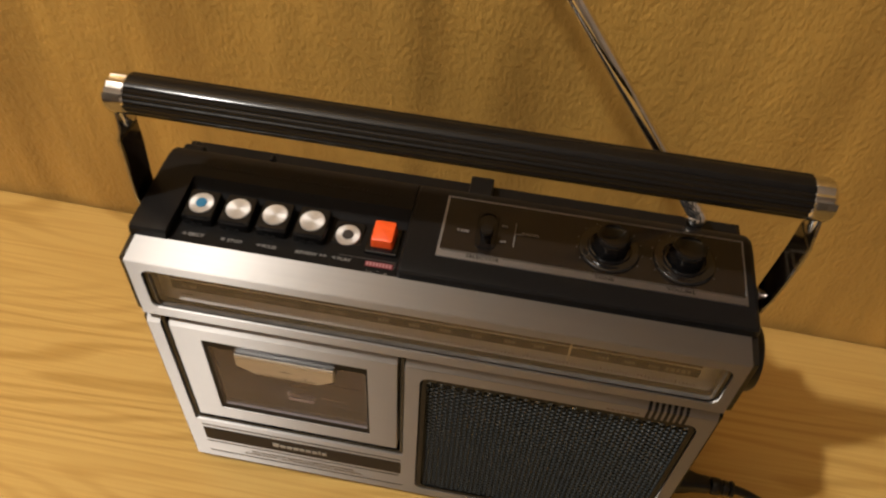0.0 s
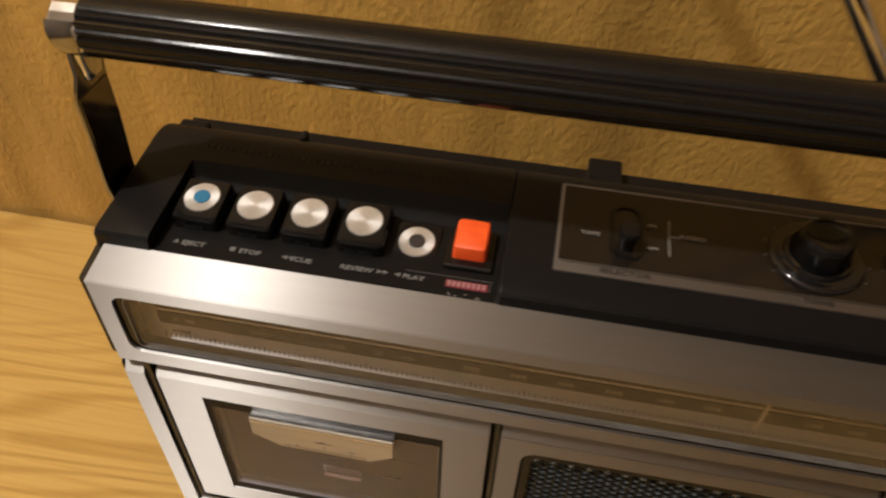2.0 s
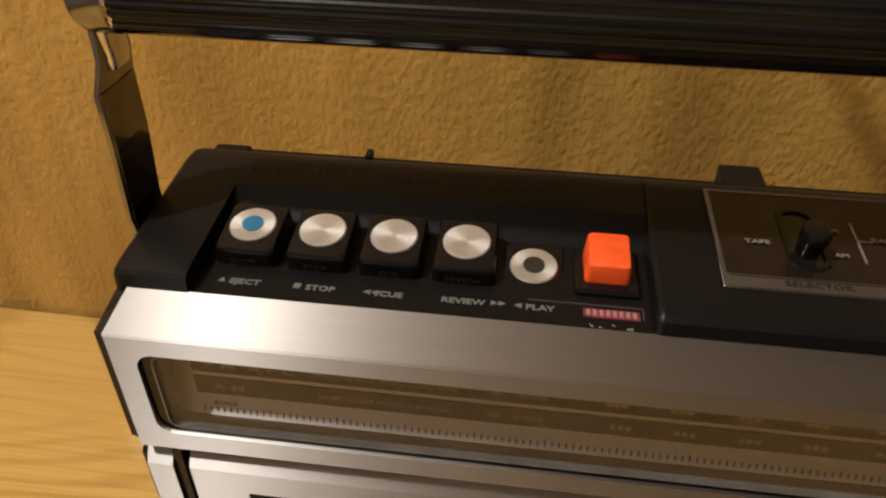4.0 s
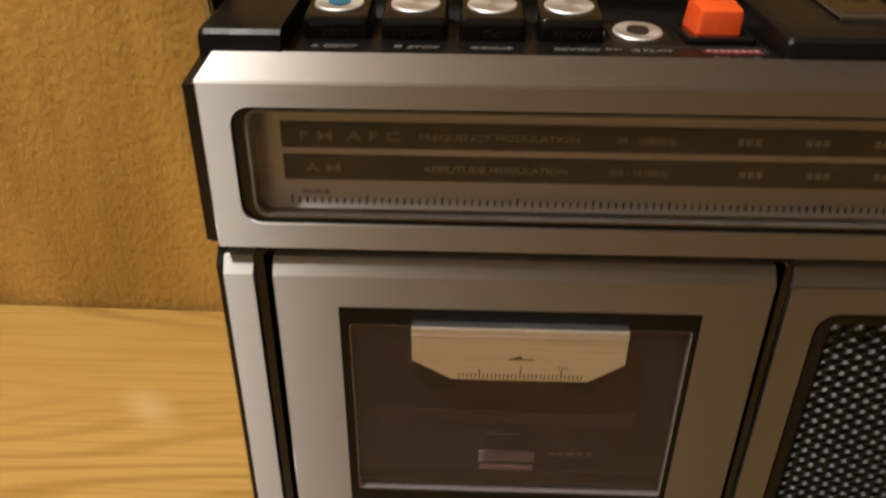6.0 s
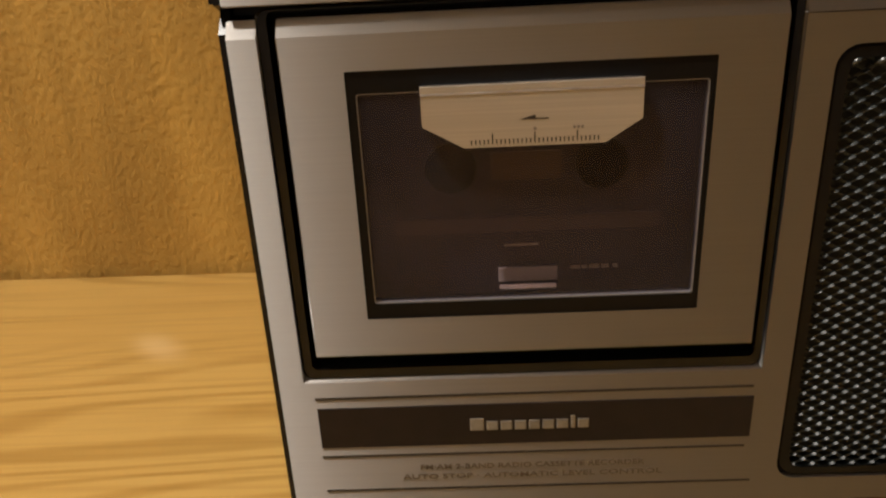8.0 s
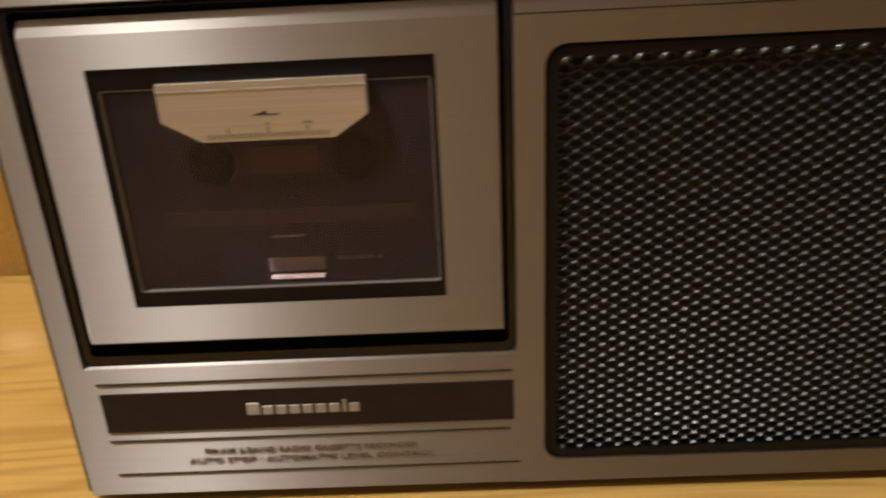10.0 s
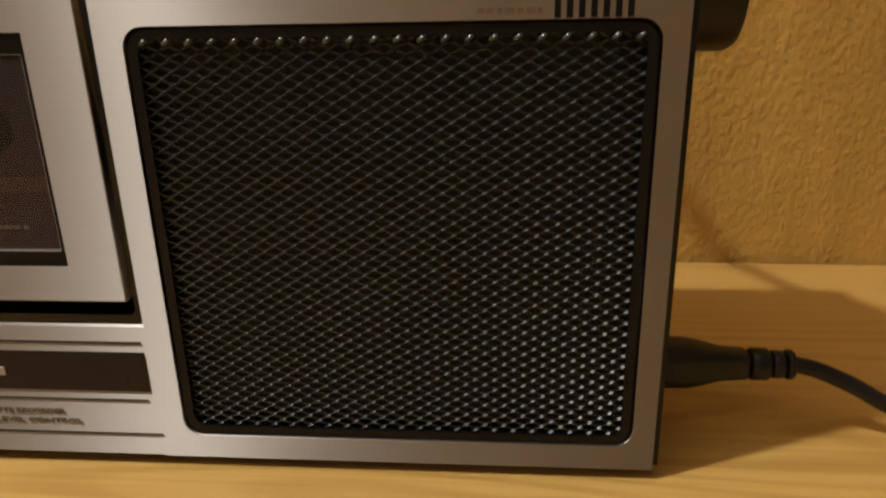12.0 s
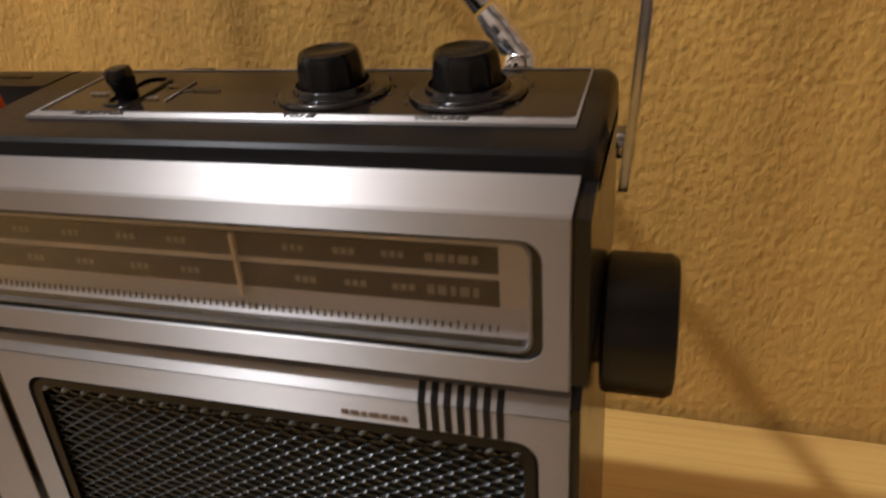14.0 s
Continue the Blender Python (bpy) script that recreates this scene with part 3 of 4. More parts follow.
for z, t, x0, x1 in ((0.0464, 0.0007, 0.0104, 0.1412), (0.0252, 0.0006, 0.0104, 0.1405), (0.0121, 0.0006, 0.0104, 0.1435)):
    rp("printed_line", box(bmesh.new(), x0, x1, -0.00025, 0.0005, z, z + t), DARKPRINT, front)
BROWNPRINT = material("brown_print", (0.13, 0.1, 0.07), 0.6)
flat_text("print", "FM·AM 2-BAND RADIO CASSETTE RECORDER", 0.0026, 0.0755, -0.0002, 0.0198, BROWNPRINT, front, "", 1.32, "CENTER")
flat_text("print", "AUTO STOP · AUTOMATIC LEVEL CONTROL", 0.0026, 0.0755, -0.0002, 0.0162, BROWNPRINT, front, "", 1.55, "CENTER")

# door frame recess
bm = bmesh.new()
collar(bm, rounded(0.0075, 0.143, 0.0527, 0.1595, 0.003), rounded(0.0098, 0.1412, 0.0555, 0.1592, 0.002), 0.0012, 0.0085, 0.0006)
rp("door_rim", bm, GLOSSY, None, "glossy black rim round the cassette door")

# cassette door
bm = bmesh.new()
collar(bm, rounded(0.0124, 0.139, 0.0612, 0.1523, 0.0004), rounded(0.0284, 0.1226, 0.0729, 0.1436, 0.0004), -0.0002, 0.007, 0.0003)
prism(bm, [(0.007, 0.1565), (0.0026, 0.1565), (-0.0002, 0.1523), (-0.0002, 0.152), (0.007, 0.152)], 0.0126, 0.1388)
door = rp("cassette_door", bm, SILVER, None, "brushed-silver cassette door")
bm = bmesh.new()
collar(bm, rounded(0.0284, 0.1226, 0.0729, 0.1436, 0.0004), rounded(0.0308, 0.1212, 0.0775, 0.1378, 0.0008), 0.0003, 0.005, 0.0003)
rp("window_border", bm, BORDER, door)
bm = bmesh.new()
collar(bm, rounded(0.0308, 0.1212, 0.0775, 0.1378, 0.0008), rounded(0.0313, 0.1207, 0.078, 0.1373, 0.0008), 0.0005, 0.0022, 0.0001)
rp("pane_edge", bm, PANEEDGE, door)
cw = rp("window", box(bmesh.new(), 0.0313, 0.1207, 0.0008, 0.0016, 0.078, 0.1373, 0.0002, 1), SMOKED, door, "smoked clear cassette window")
cw.visible_shadow = False
bm = bmesh.new()
loft(bm, [[(x, y, z) for x, z in ((0.0478, 0.1389), (0.0478, 0.1289), (0.0583, 0.123), (0.0945, 0.123), (0.1037, 0.1289), (0.1037, 0.1389))] for y in (-0.003, 0.0007)], (True, True))
tab = rp("scale_tab", bm, TABMETAL, None, "silver finger tab with a tape scale")
bm = bmesh.new()
for k in range(31):
    x = 0.0601 + k * 0.00108
    box(bm, x, x + 0.00035, -0.0031, -0.0028, 0.1238, 0.125 + (0.0016 if k % 10 == 5 else 0))
tagged(rp("scale_ticks", bm, DARKPRINT, tab), kind="stuff")
bm = bmesh.new()
for x in (0.0762, 0.0862, 0.0872, 0.0882):
    box(bm, x, x + 0.0007, -0.0031, -0.0028, 0.127, 0.1278)
rp("print", bm, GREYPRINT, tab)
rp("lip", prism(bmesh.new(), [(-0.0032, 0.1368), (-0.0022, 0.1391), (0.0007, 0.1391), (0.0007, 0.1368)], 0.0477, 0.1038), BRIGHT, tab)
bm = bmesh.new()
loft(bm, [[(x, y, z) for x, z in ((0.0725, 0.1298), (0.08, 0.1298), (0.08, 0.1301), (0.0768, 0.1301), (0.0766, 0.131))] for y in (-0.0031, -0.0028)], (True, True))
rp("arrow", bm, DARKPRINT, tab)

# cassette bay and the tape in it
bm = bmesh.new()
box(bm, 0.0125, 0.1388, 0.0222, 0.0236, 0.062, 0.156)
rp("cassette_bay", bm, BLACK)
tape = group("cassette_tape", 0.0765, 0.0135, 0.078, "dark brown cassette tape seen behind the smoked door window", "cassette")
T0 = -Vector(tape.location)


def tp(name, bm, mat, label=""):
    bmesh.ops.translate(bm, verts=bm.verts[:], vec=T0)
    return part(name, bm, mat, tape, label)


tp("shell", box(bmesh.new(), 0.0255, 0.1255, 0.0136, 0.0218, 0.0725, 0.1365, 0.0015), CASSETTE)
for hx in (0.0543, 0.0968):
    bm = bmesh.new()
    lathe(bm, [(0.0005, -0.001), (0.0074, -0.0008), (0.0074, 0.0006), (0.0055, 0.0006), (0.0005, 0.0006)], pose(hx, 0.0133, 0.1133, 90), 24)
    tp("reel", bm, BORDER)
tp("tape_window", box(bmesh.new(), 0.0655, 0.0855, 0.0131, 0.0138, 0.1093, 0.1173), add_noise(material("tape_brown", (0.05, 0.027, 0.016), 0.3), (1, 1, 1), 200.0))
tp("paper_label", box(bmesh.new(), 0.037, 0.114, 0.0131, 0.0138, 0.0935, 0.098), add_noise(material("label_brown", (0.045, 0.028, 0.023), 0.6), (1, 1, 1), 100.0))
tp("white_mark", box(bmesh.new(), 0.0671, 0.0845, 0.0129, 0.0137, 0.0777, 0.082), material("label_white", (0.55, 0.51, 0.47), 0.5))
bm = bmesh.new()
for a, w in ((0.0885, 0.0028), (0.0918, 0.0016), (0.094, 0.003), (0.0976, 0.0022), (0.101, 0.0014)):
    box(bm, a, a + w, 0.0129, 0.0137, 0.081, 0.082)
box(bm, 0.069, 0.079, 0.0129, 0.0137, 0.089, 0.0895)
tp("print", bm, DIALPRINT)
tp("chrome_clip", prism(bmesh.new(), [(0.0118, 0.0753), (0.0118, 0.0757), (0.0128, 0.0767), (0.0137, 0.0767), (0.0137, 0.0753)], 0.0674, 0.0842), CHROME)

# speaker grille: a steel lattice of small lozenges
bm = bmesh.new()
collar(bm, inner, rounded(0.1538, 0.2965, 0.0148, 0.142, 0.0045), 0.0006, 0.0085, 0.0012)
speaker = rp("speaker_rim", bm, BLACK, None, "black rim round the speaker")
rp("speaker_cloth", box(bmesh.new(), 0.1515, 0.2988, 0.0088, 0.0098, 0.0127, 0.1441), CLOTH, speaker)


def lattice():
    """Rows of wavy strands that meet at their crests, with a small slanting land pressed up at each joint."""
    x0, x1, z0, z1 = 0.1541, 0.2963, 0.0153, 0.1408
    px, pz = 0.0061, 0.00186
    section = ((0.9, 0.8), (-0.5, 0.8), (-0.5, -0.6), (0.9, -0.6))
    n = len(section)
    along, facing = Vector((0.9, 0.0, 0.43)).normalized(), Vector((-0.22, -0.52, 0.82)).normalized()
    across = facing.cross(along).normalized()
    land = ((-1.25, 0.0), (-0.5, 0.4), (0.5, 0.4), (1.25, 0.0), (0.5, -0.4), (-0.5, -0.4))
    verts, faces = [], []
    steps = int((x1 - x0) / px * 4)
    for row in range(int((z1 - z0) / pz) + 1):
        zc = z0 + row * pz
        first = True
        for k in range(steps + 1):
            x = x0 + (x1 - x0) * k / steps
            ph = (k + (2 if row % 2 else 0)) % 4
            z = zc + (-1.0, 0.0, 1.0, 0.0)[ph] * pz * 0.42
            a = 0.00062 * (1.0, 0.86, 1.0, 0.86)[ph]
            y = 0.0024 + (0.0003 if ph == 0 else 0.0)
            base = len(verts)
            verts += [Vector((x, y + a * p, z + a * q)) + O for p, q in section]
            if not first:
                faces += [(last + j, last + (j + 1) % n, base + (j + 1) % n, base + j) for j in range(n)]
            first, last = False, base
            if ph == 2 and 0 < k < steps:
                c, at = Vector((x, 0.0019, z + pz * 0.06)) + O, len(verts)
                verts += [c + along * u * 0.001 + across * v * 0.001 + facing * (0.00022 if v else 0.0) for u, v in land]
                verts += [c + along * u * 0.0009 + across * v * 0.0009 + Vector((0, 0.0009, -0.0004)) for u, v in land]
                faces += [(at, at + 1, at + 5), (at + 1, at + 2, at + 4, at + 5), (at + 2, at + 3, at + 4)] + [(at + j, at + (j + 1) % 6, at + 6 + (j + 1) % 6, at + 6 + j) for j in range(6)]
    me = bpy.data.meshes.new("grille")
    me.from_pydata(verts, [], faces)
    me.materials.append(GRILLE)
    ob = new("grille", me)
    ob.parent = speaker
    return tagged(ob, "black enamelled expanded-metal speaker grille", kind="stuff")


lattice()
bm = bmesh.new()
for k in range(22):
    x = 0.1568 + k * 0.00652
    lathe(bm, [(0.0002, -0.0012), (0.0008, -0.0009), (0.0014, 0.0), (0.0016, 0.0016), (0.0002, 0.0016)], pose(x, 0.0013, 0.1399, -90) @ pose(0, 0, 0, 0, 0, -35) @ Matrix.Diagonal((1.35, 0.7, 1, 1)), 10)
smooth(tagged(rp("grille_edge", bm, EDGE, speaker), kind="stuff"), 60)

# ---- keys in the well ----
TILT = 9.0


def key(x, zoff, dot, name):
    """One piano key: a black block with a spun disc on its sloping top."""
    m = pose(x, 0.037, 0.2121 + zoff, TILT)
    bm = bmesh.new()
    n = 5
    loops = [[(px, py, z) for px, py in rounded(-0.0082 + d, 0.0082 - d, -0.0098 + d, 0.0088 - d, 0.0016, n)] for d, z in ((-0.0004, -0.0085), (0, -0.002), (0.0001, -0.0008), (0.0006, -0.0001), (0.0013, 0.0))]
    loft(bm, loops, (True, True))
    bmesh.ops.transform(bm, matrix=m, verts=bm.verts[:])
    k = smooth(rp("key", bm, GLOSSY, None, name), 40)
    bm = bmesh.new()
    lathe(bm, [(0.0005, -0.0004), (0.0064, -0.0004), (0.0064, 0.0003), (0.0061, 0.0006), (0.0005, 0.0004)], m, 36)
    smooth(rp("disc", bm, SPUN, k, "spun aluminium disc"), 40)
    if dot:
        bm = bmesh.new()
        lathe(bm, [(0.0002, 0.0003), (0.0029, 0.0003), (0.0029, 0.0008), (0.0002, 0.0008)], m, 24)
        rp("dot", bm, dot, k)
    return k


for k, x in enumerate((0.0276, 0.0472, 0.0668, 0.0864)):
    key(x, 0.0, BLUE if k == 0 else None, "black eject key with a blue dot" if k == 0 else "black tape key with a silver disc")
for x, word in ((0.0276, "EJECT"), (0.0472, "STOP"), (0.0668, "CUE"), (0.0864, "REVIEW")):
    lettering("print", word, 0.0024, Matrix.Translation(O) @ pose(x, 0.0269, 0.2062, 90 + TILT - 3), FRONTPRINT, housing, "", 1.15, "CENTER")
key(0.1046, -0.0062, DARKPRINT, "black play key, pressed down, with a silver ring")
bm = bmesh.new()
loops = [[(px, py, z) for px, py in rounded(-0.0055 + d, 0.0055 - d, -0.0072 + d, 0.0056 - d, 0.0012, 4)] for d, z in ((-0.0006, -0.0115), (0, -0.001), (0.0003, -0.0003), (0.001, 0.0))]
loft(bm, loops, (True, True))
bmesh.ops.transform(bm, matrix=pose(0.1236, 0.0375, 0.2139, TILT), verts=bm.verts[:])
smooth(rp("record_key", bm, ORANGE, None, "orange record key"), 40)
bm = bmesh.new()
box(bm, 0.1152, 0.1322, 0.0275, 0.0465, 0.2035, 0.2068, 0.0008)
rp("key_bed", bm, GLOSSY)
for x, s in ((0.0225, "▲EJECT"), (0.043, "■ STOP"), (0.0615, "◄◄/CUE"), (0.0785, "REVIEW ►►"), (0.1, "◄ PLAY")):
    flat_text("print", s.replace("▲", "").replace("■ ", "").replace("◄◄", "").replace(" ►►", "").replace("◄ ", ""), 0.0027, x + 0.003, 0.0204, 0.2049, KEYPRINT, housing, "", 1.2, "LEFT", 2, 0.03)
rp("key_symbol", box(bmesh.new(), 0.0428, 0.0446, 0.0206, 0.0224, 0.2046, 0.2051), KEYPRINT, housing)
for x0, s in ((0.0225, 0), (0.0612, 1), (0.0633, 1), (0.0942, -1), (0.0962, -1), (0.1002, 1)):
    tri = ((0, 0), (0.002, 0), (0.001, 0.0018)) if s == 0 else (((0.0019, 0), (0.0019, 0.0018), (0, 0.0009)) if s > 0 else ((0, 0), (0, 0.0018), (0.0019, 0.0009)))
    rp("key_symbol", loft(bmesh.new(), [[(x0 + a, 0.0206 + b, z) for a, b in tri] for z in (0.2046, 0.2051)], (True, True)), KEYPRINT, housing)
bm = bmesh.new()
box(bm, 0.1175, 0.1315, 0.0196, 0.0228, 0.2045, 0.205)
badge = rp("record_badge", bm, REDPRINT, None, "red record badge")
bm = bmesh.new()
for k in range(8):
    box(bm, 0.1182 + k * 0.00165, 0.1191 + k * 0.00165, 0.0201, 0.0223, 0.2048, 0.2052)
rp("print", bm, add_noise(material("pink_print", (0.34, 0.17, 0.17), 0.6), (1, 1, 1), 300.0), badge)
bm = bmesh.new()
box(bm, 0.1035, 0.1325, 0.0238, 0.0241, 0.2047, 0.2053)
box(bm, 0.1322, 0.1325, 0.0196, 0.0238, 0.2046, 0.2053)
rp("printed_line", bm, KNOBPRINT, housing)

# paint chips and dust along the edge of the housing, by the record key
rng = random.Random(4)
bm = bmesh.new()
for k in range(14):
    cx, cy, r = rng.uniform(0.118, 0.14), rng.uniform(0.0153, 0.0185), rng.uniform(0.00015, 0.0004)
    bmesh.ops.create_icosphere(bm, subdivisions=1, radius=r, matrix=pose(cx, cy, 0.2047, 0, 0, rng.uniform(0, 180)) @ Matrix.Diagonal((1.8, 0.8, 0.3, 1)))
tagged(rp("paint_chips", bm, GREYPRINT, housing), kind="stuff")

# ---- control panel on the top ----
PAN = pose(0, 0.0285, 0.2114, 5.4)


def pp(name, bm, mat, parent=None, label=""):
    bmesh.ops.transform(bm, matrix=PAN, verts=bm.verts[:])
    return rp(name, bm, mat, parent, label)


bm = bmesh.new()
box(bm, 0.1515, 0.3035, 0.0, 0.0395, -0.001, 0.0003)
panel = pp("control_panel", bm, PANEL, None, "glossy dark brown control panel with silver border")
bm = bmesh.new()
box(bm, 0.1515, 0.3035, -0.0004, 0.0042, -0.0006, 0.0006)
for a in ((0.1515, 0.1526, 0.0042, 0.0393), (0.3028, 0.3035, 0.0042, 0.0393), (0.1515, 0.3035, 0.0388, 0.0395)):
    box(bm, *a, -0.0006, 0.0006)
border = pp("border", bm, SILVER, panel, "silver border with printed names")
pp("groove", box(bmesh.new(), 0.1535, 0.302, 0.0034, 0.0037, 0.0004, 0.0008), DARKPRINT, border)


def panel_text(s, size, x, y, mat, align="CENTER"):
    return lettering("print", s, size, Matrix.Translation(O) @ PAN @ pose(x, y, 0.0008), mat, panel, "", 1.3, align)


panel_text("SELECTOR", 0.0027, 0.1745, 0.0009, DARKPRINT)
panel_text("TONE", 0.0027, 0.2345, 0.0009, DARKPRINT)
panel_text("VOLUME", 0.0027, 0.2715, 0.0009, DARKPRINT)
panel_text("TAPE", 0.0022, 0.1625, 0.0165, GREYPRINT)
panel_text("FM", 0.002, 0.183, 0.0235, GREYPRINT)
panel_text("AM", 0.002, 0.183, 0.0135, GREYPRINT)
panel_text("RADIO", 0.0022, 0.1965, 0.0205, GREYPRINT)
bm = bmesh.new()
box(bm, 0.1885, 0.1889, 0.012, 0.028, 0.0002, 0.0007)
box(bm, 0.1885, 0.1925, 0.0205, 0.0209, 0.0002, 0.0007)
pp("printed_line", bm, GREYPRINT, panel)
bm = bmesh.new()
collar_loops = [[(x, y, z) for x, y in rounded(0.1705 - d, 0.1785 + d, 0.009 - d, 0.031 + d, 0.0035, 5)] for d, z in ((0.0014, 0.0002), (0.001, 0.001), (0.0, 0.001), (0.0, -0.003))]
loft(bm, collar_loops, (False, True))
sel = smooth(pp("selector_slot", bm, GLOSSY), 40)
bm = bmesh.new()
loft(bm, [[(0.1745 + p * w, 0.0142 + q * w + lean, z) for p, q in rounded(-0.0034, 0.0034, -0.0038, 0.0038, 0.0028, 5)] for z, w, lean in ((-0.002, 0.8, 0.001), (0.003, 0.82, 0.0004), (0.006, 1.0, 0.0), (0.0084, 1.0, -0.0003), (0.0094, 0.86, -0.0003), (0.0097, 0.5, -0.0003))], (True, True))
smooth(pp("selector_lever", bm, GLOSSY, sel, "black selector lever"), 40)


def turning_knob(x, y):
    m = PAN @ pose(x, y, 0)
    bm = bmesh.new()
    lathe(bm, [(0.0005, 0.0002), (0.0146, 0.0002), (0.0153, 0.0007), (0.015, 0.0015), (0.0142, 0.0019), (0.0126, 0.0014), (0.0112, 0.0018), (0.0107, 0.0032), (0.0101, 0.0034), (0.0096, 0.002), (0.0005, 0.002)], m, 64)
    base = smooth(rp("knob_base", bm, SKIRT, None, "glossy black knob skirt"), 50)
    bm = bmesh.new()
    lathe(bm, [(0.0005, 0.0015), (0.0092, 0.0015), (0.0091, 0.0026), (0.0085, 0.0092), (0.0082, 0.0107), (0.0075, 0.0117), (0.0065, 0.0119), (0.0057, 0.0113), (0.0005, 0.0111)], m, 60, lambda k, h: 1.0 if h > 0.0106 else 1 + 0.022 * math.cos(2 * math.pi * k / 6))
    smooth(rp("knob", bm, SATIN, base, "black ribbed turning knob"), 40)
    bm = bmesh.new()
    for k in range(11):
        t = radians(210 - 24 * k)
        c = (0.0165 * math.cos(t), 0.0165 * math.sin(t))
        box(bm, x + c[0] - 0.0002, x + c[0] + 0.0002, y + c[1] - 0.0004, y + c[1] + 0.0004, 0.0002, 0.0007)
    tagged(pp("scale_ticks", bm, KNOBPRINT, panel), kind="stuff")


turning_knob(0.2363, 0.0208)
turning_knob(0.2735, 0.0208)

# carrying-latch tab and nub at the back of the top
bm = bmesh.new()
box(bm, 0.1607, 0.1733, 0.077, 0.0915, 0.2, 0.2112, 0.0008)
rp("latch", bm, BLACK, housing)
bm = bmesh.new()
box(bm, 0.05, 0.0522, 0.0765, 0.0815, 0.203, 0.2135, 0.0006)
rp("nub", bm, BLACK, housing)
bm = bmesh.new()
box(bm, 0.0005, 0.0125, 0.0745, 0.0805, 0.2, 0.2125, 0.0012)
rp("nub", bm, BLACK, housing)

bm = bmesh.new()
for k in range(42):
    x = 0.0185 + k * 0.0025
    box(bm, x, x + 0.0012, 0.0612, 0.0642, 0.2135, 0.21475, 0.0003, 1)
tagged(rp("vent_ribs", bm, BLACK, housing), kind="stuff")

# tuning knob on the side
bm = bmesh.new()
lathe(bm, [(0.0005, 0.0), (0.012, 0.0), (0.012, 0.0012), (0.0186, 0.0016), (0.0195, 0.0026), (0.0195, 0.0182), (0.0183, 0.0202), (0.016, 0.0206), (0.0005, 0.0202)], pose(0.3084, 0.0465, 0.151, 0, 90), 96, lambda k, h: 1.0 if h < 0.002 or h > 0.0185 else (1.0 if k % 2 else 0.985))
smooth(rp("tuning_knob", bm, RUBBER, None, "black ribbed tuning knob"), 30)

# handle
HL, HR = Vector((0.0048, 0.0402, 0.2735)), Vector((0.3082, 0.0402, 0.2727))
axis = (HR - HL).normalized()
turn = axis.to_track_quat("Z", "Y").to_matrix().to_4x4()
handle_at = Matrix.Translation(HL) @ turn


def ribs(k, h):
    a = k / 96
    return 1.0 + (0.022 * (1 if k % 4 < 2 else -1) if (a < 0.2 or 0.36 < a < 0.62) else 0.0)


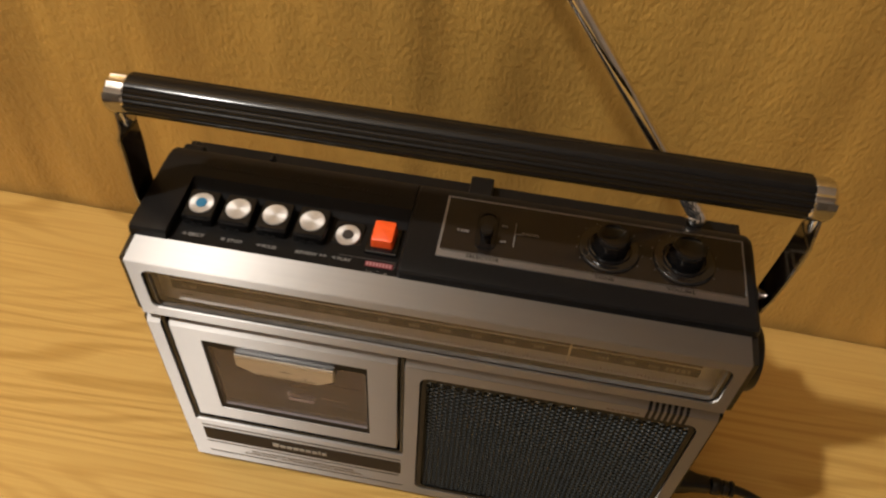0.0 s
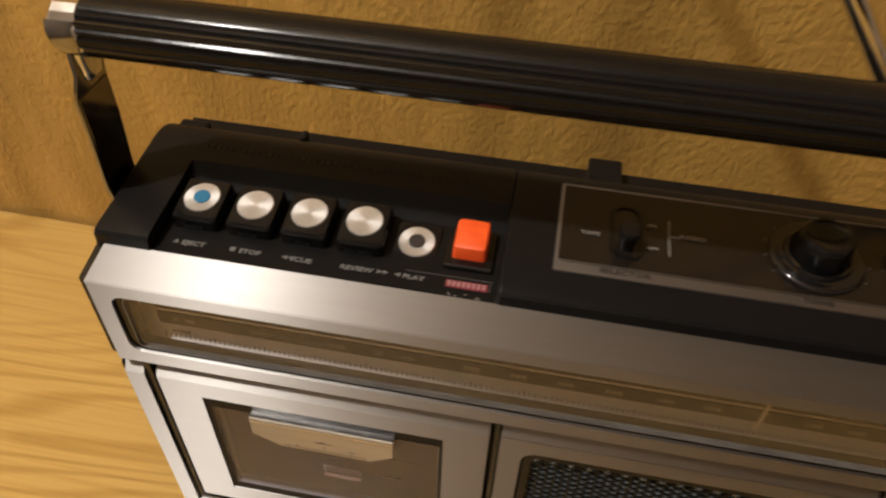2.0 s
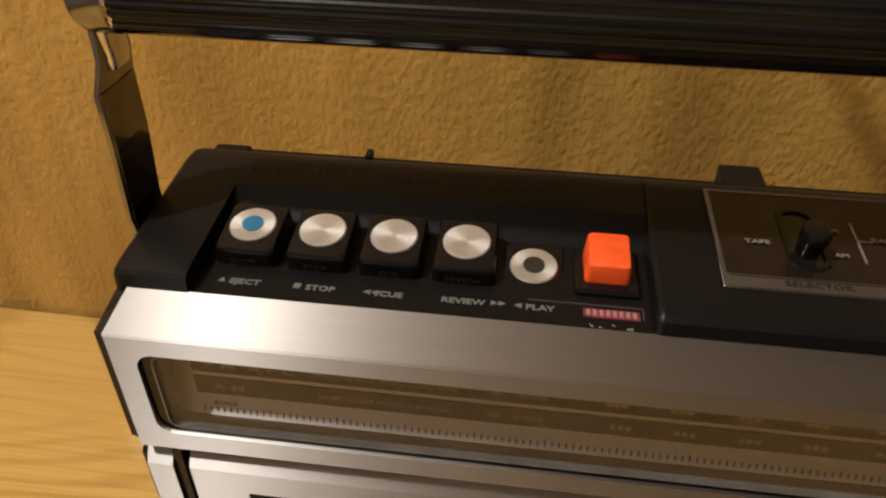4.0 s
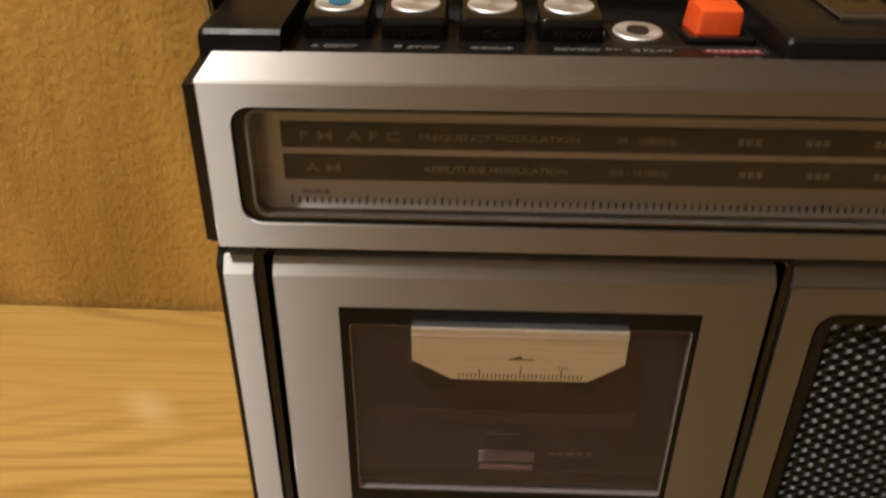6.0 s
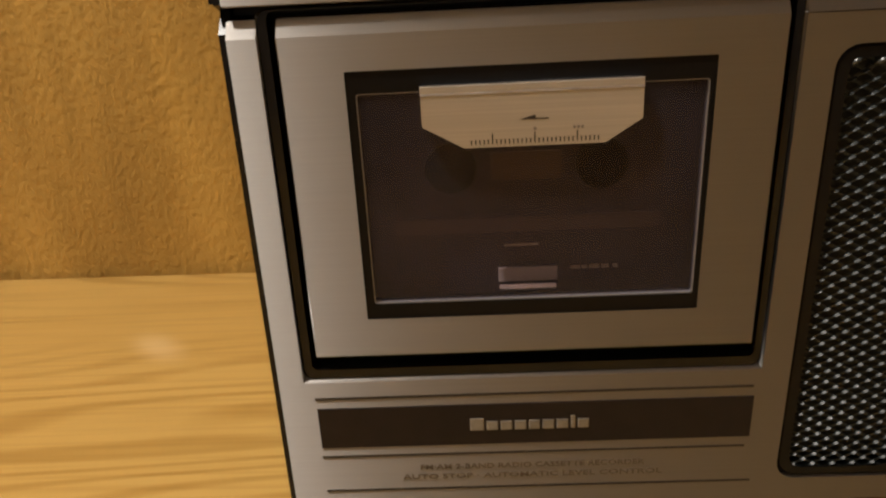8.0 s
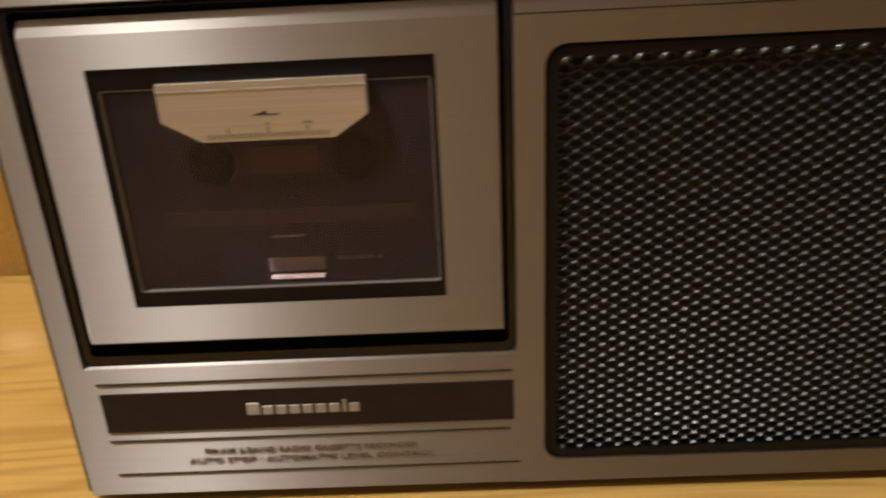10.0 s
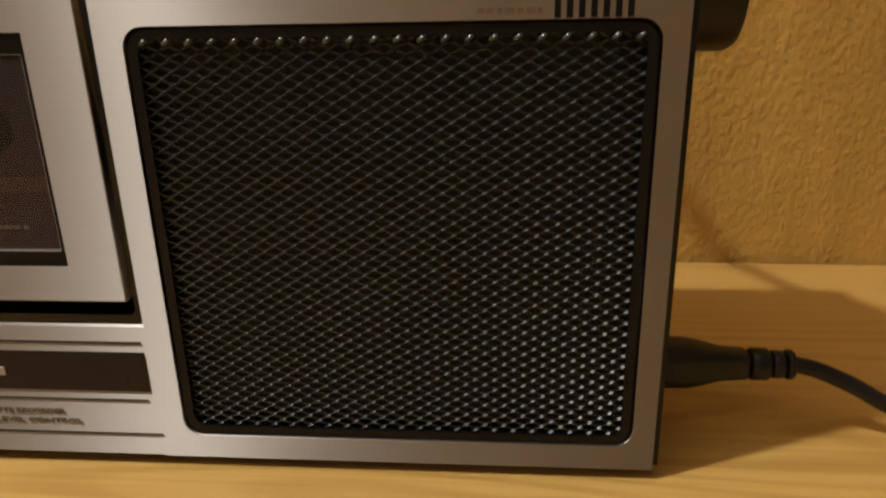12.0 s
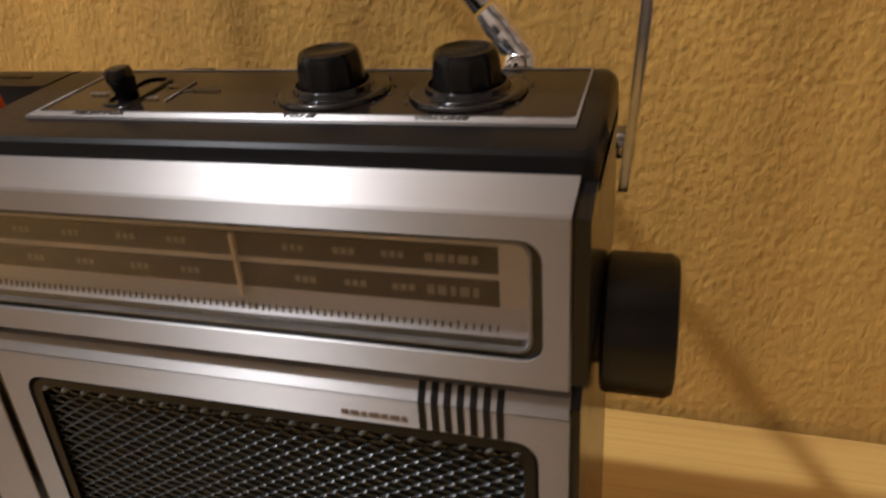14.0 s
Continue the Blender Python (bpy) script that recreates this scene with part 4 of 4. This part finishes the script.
bm = bmesh.new()
lathe(bm, [(0.001, 0.0), (0.0092, 0.0), (0.0097, 0.0006), (0.0097, (HR - HL).length - 0.0006), (0.0092, (HR - HL).length), (0.001, (HR - HL).length)], handle_at, 96, ribs)
handle = smooth(rp("handle", bm, SATIN, None, "black ribbed carrying handle with chrome ends"), 25)
for end, s in ((HL, -1), (HR, 1)):
    bm = bmesh.new()
    lathe(bm, [(0.001, -0.001), (0.009, -0.001), (0.0093, 0.0), (0.0092, 0.0075), (0.0082, 0.009), (0.001, 0.0094)], Matrix.Translation(end) @ (s * axis).to_track_quat("Z", "Y").to_matrix().to_4x4(), 40, lambda k, h: 1 + (0.035 * (1 if k % 5 < 3 else -1) if 0.0 <= h < 0.008 else 0))
    smooth(rp("end_cap", bm, CHROME, handle, "fluted chrome end cap"), 15)
    xo = end.x + s * 0.0078
    xi = -0.0066 if s < 0 else 0.315
    strap = ((0.0412, 0.266, 0.0062, xo), (0.0412, 0.258, 0.0076, xo + 0.0006), (0.0412, 0.25, 0.0092, xi + 0.0022), (0.0415, 0.235, 0.0092, xi + 0.002), (0.0422, 0.213, 0.0088, xi + 0.0004), (0.0432, 0.2, 0.0074, xi - s * 0.0008), (0.0442, 0.1915, 0.004, xi - s * 0.0015))
    bm = bmesh.new()
    loops = []
    for y, z, w, x in strap:
        loops.append([(x - 0.0006, y - w, z), (x - 0.0009, y, z), (x - 0.0006, y + w, z), (x + 0.0006, y + w, z), (x + 0.0009, y, z), (x + 0.0006, y - w, z)])
    loft(bm, loops, (True, True))
    arm = smooth(rp("handle_arm", bm, DIMCHROME, None, "chrome handle arm with dark reflections painted on its faces"), 40)
    bm = bmesh.new()
    loops = []
    for out, rad in ((0.0004, 0.0094), (0.001, 0.0099), (0.008, 0.0098), (0.0097, 0.0088), (0.0097, 0.0082), (0.0004, 0.0082)):
        loops.append([(end.x + s * out, end.y + rad * math.cos(radians(150 + 11 * k)), end.z + rad * math.sin(radians(150 + 11 * k))) for k in range(21)])
    rings = [[bm.verts.new(p) for p in loop] for loop in loops]
    for p, q in zip(rings, rings[1:] + rings[:1]):
        for k in range(20):
            bm.faces.new((p[k], p[k + 1], q[k + 1], q[k]))
    for k in (0, 20):
        bm.faces.new([ring[k] for ring in rings])
    smooth(rp("elbow", bm, DIMCHROME, arm, "chrome elbow wrapped under the grip end"), 40)
    bm = bmesh.new()
    loops = []
    for y, z, w, x, h in ((0.0414, 0.266, 0.0056, xo, 0.0026), (0.0416, 0.2615, 0.0052, xo, 0.0024), (0.0418, 0.2575, 0.0048, xo + 0.0006, 0.002), (0.042, 0.2545, 0.004, xo + 0.0006, 0.0014)):
        loops.append([(x + p, y + q, z) for p, q in rounded(-h, h, -w, w, h * 0.8, 4)])
    loft(bm, loops, (True, True))
    smooth(rp("knuckle", bm, CHROME, arm, "polished knuckle above the arm"), 40)
    # Thin dark sheets added for the dark reflection on each face of the arm.
    for d in (0.0009, -0.0009):
        bm = bmesh.new()
        loops = []
        for y, z, w, x in strap[2:]:
            loops.append([(x + d - 0.0003, y - w * 0.9, z), (x + d - 0.0003, y + w * 0.9, z), (x + d + 0.0003, y + w * 0.9, z), (x + d + 0.0003, y - w * 0.9, z)])
        loft(bm, loops, (True, True))
        rp("dark_reflection", bm, SMOKE, arm)
    bm = bmesh.new()
    lathe(bm, [(0.0005, -0.0035), (0.004, -0.0035), (0.0042, -0.001), (0.0036, 0.0006), (0.0005, 0.001)], Matrix.Translation((xi, 0.0438, 0.203)) @ pose(0, 0, 0, 0, 90 * s), 24)
    smooth(rp("pivot", bm, SMOKE, arm), 35)

# telescopic aerial
BASE, AIM = Vector((0.281, 0.0815, 0.2125)), Vector((-0.617, 0.045, 0.785)).normalized()
bm = bmesh.new()
lathe(bm, [(0.0005, 0.0), (0.0055, 0.0), (0.0058, 0.002), (0.0048, 0.0055), (0.0036, 0.0065), (0.0005, 0.0068)], Matrix.Translation(BASE - Vector((0, 0, 0.001))), 24)
aerial = smooth(rp("aerial_swivel", bm, CHROME, None, "chrome aerial swivel"), 35)
bm = bmesh.new()
m = Matrix.Translation(BASE + Vector((0, 0, 0.004))) @ AIM.to_track_quat("Z", "Y").to_matrix().to_4x4()
joint = [(0.0005, -0.004), (0.0038, -0.004)]
for k in range(3):
    joint += [(0.0041, -0.003 + 0.0058 * k), (0.0044, -0.0018 + 0.0058 * k), (0.0044, 0.001 + 0.0058 * k), (0.0041, 0.0024 + 0.0058 * k)]
lathe(bm, joint + [(0.0038, 0.016), (0.0005, 0.0165)], m, 24)
smooth(rp("aerial_joint", bm, BRIGHT, aerial), 50)
h = 0.017
for r, ln in ((0.0036, 0.17), (0.0031, 0.13), (0.0026, 0.12), (0.002, 0.11), (0.0014, 0.09)):
    bm = bmesh.new()
    lathe(bm, [(0.0003, h), (r * 0.9, h), (r, h + 0.0006), (r, h + ln - 0.004), (r * 0.88, h + ln), (0.0003, h + ln)], m, 18)
    smooth(rp("aerial_section", bm, CHROME, aerial), 35)
    h += ln - 0.003

# ---- mains lead ----
lead = group("mains_lead", 0.33, 0.033, 0.0, "black mains lead plugged into the side of the radio", "cable")
L0 = -Vector(lead.location)


def lp(name, bm, label=""):
    bmesh.ops.translate(bm, verts=bm.verts[:], vec=L0)
    return smooth(part(name, bm, RUBBER, lead, label), 45)


PY, PZ = 0.0335, 0.0255
bm = bmesh.new()
loops = []
for x, a, b in ((0.3078, 0.0085, 0.0088), (0.3095, 0.0095, 0.0096), (0.322, 0.0095, 0.0096), (0.328, 0.0085, 0.0082), (0.334, 0.0066, 0.0066), (0.3425, 0.006, 0.006), (0.3435, 0.005, 0.005)):
    a, b = a * 0.84, b * 0.84
    loops.append([(x, PY + p, PZ + q) for p, q in rounded(-a, a, -b, b, min(a, b) * 0.6, 4)])
loft(bm, loops, (True, True))
plug = lp("plug", bm, "moulded black plug")
for x0, x1, r in ((0.344, 0.3505, 0.0058), (0.3515, 0.3555, 0.005), (0.3565, 0.359, 0.0054)):
    bm = bmesh.new()
    lathe(bm, [(0.001, x0), (r * 0.9, x0), (r, x0 + 0.0006), (r, x1 - 0.0006), (r * 0.9, x1), (0.001, x1)], pose(0, PY, PZ, 0, 90), 20)
    lp("strain_relief", bm)
line = bezier([(0.342, PY, PZ), (0.362, PY, PZ - 0.0005), (0.378, PY - 0.002, PZ - 0.006), (0.397, PY - 0.006, 0.0105), (0.43, PY - 0.016, 0.0034), (0.5, PY - 0.045, 0.0031), (0.62, PY - 0.06, 0.0031), (0.8, PY + 0.02, 0.0031), (0.93, PY + 0.03, 0.0031)], 12)
bm = bmesh.new()
tube(bm, line, 0.003, 14)
lp("cord", bm)
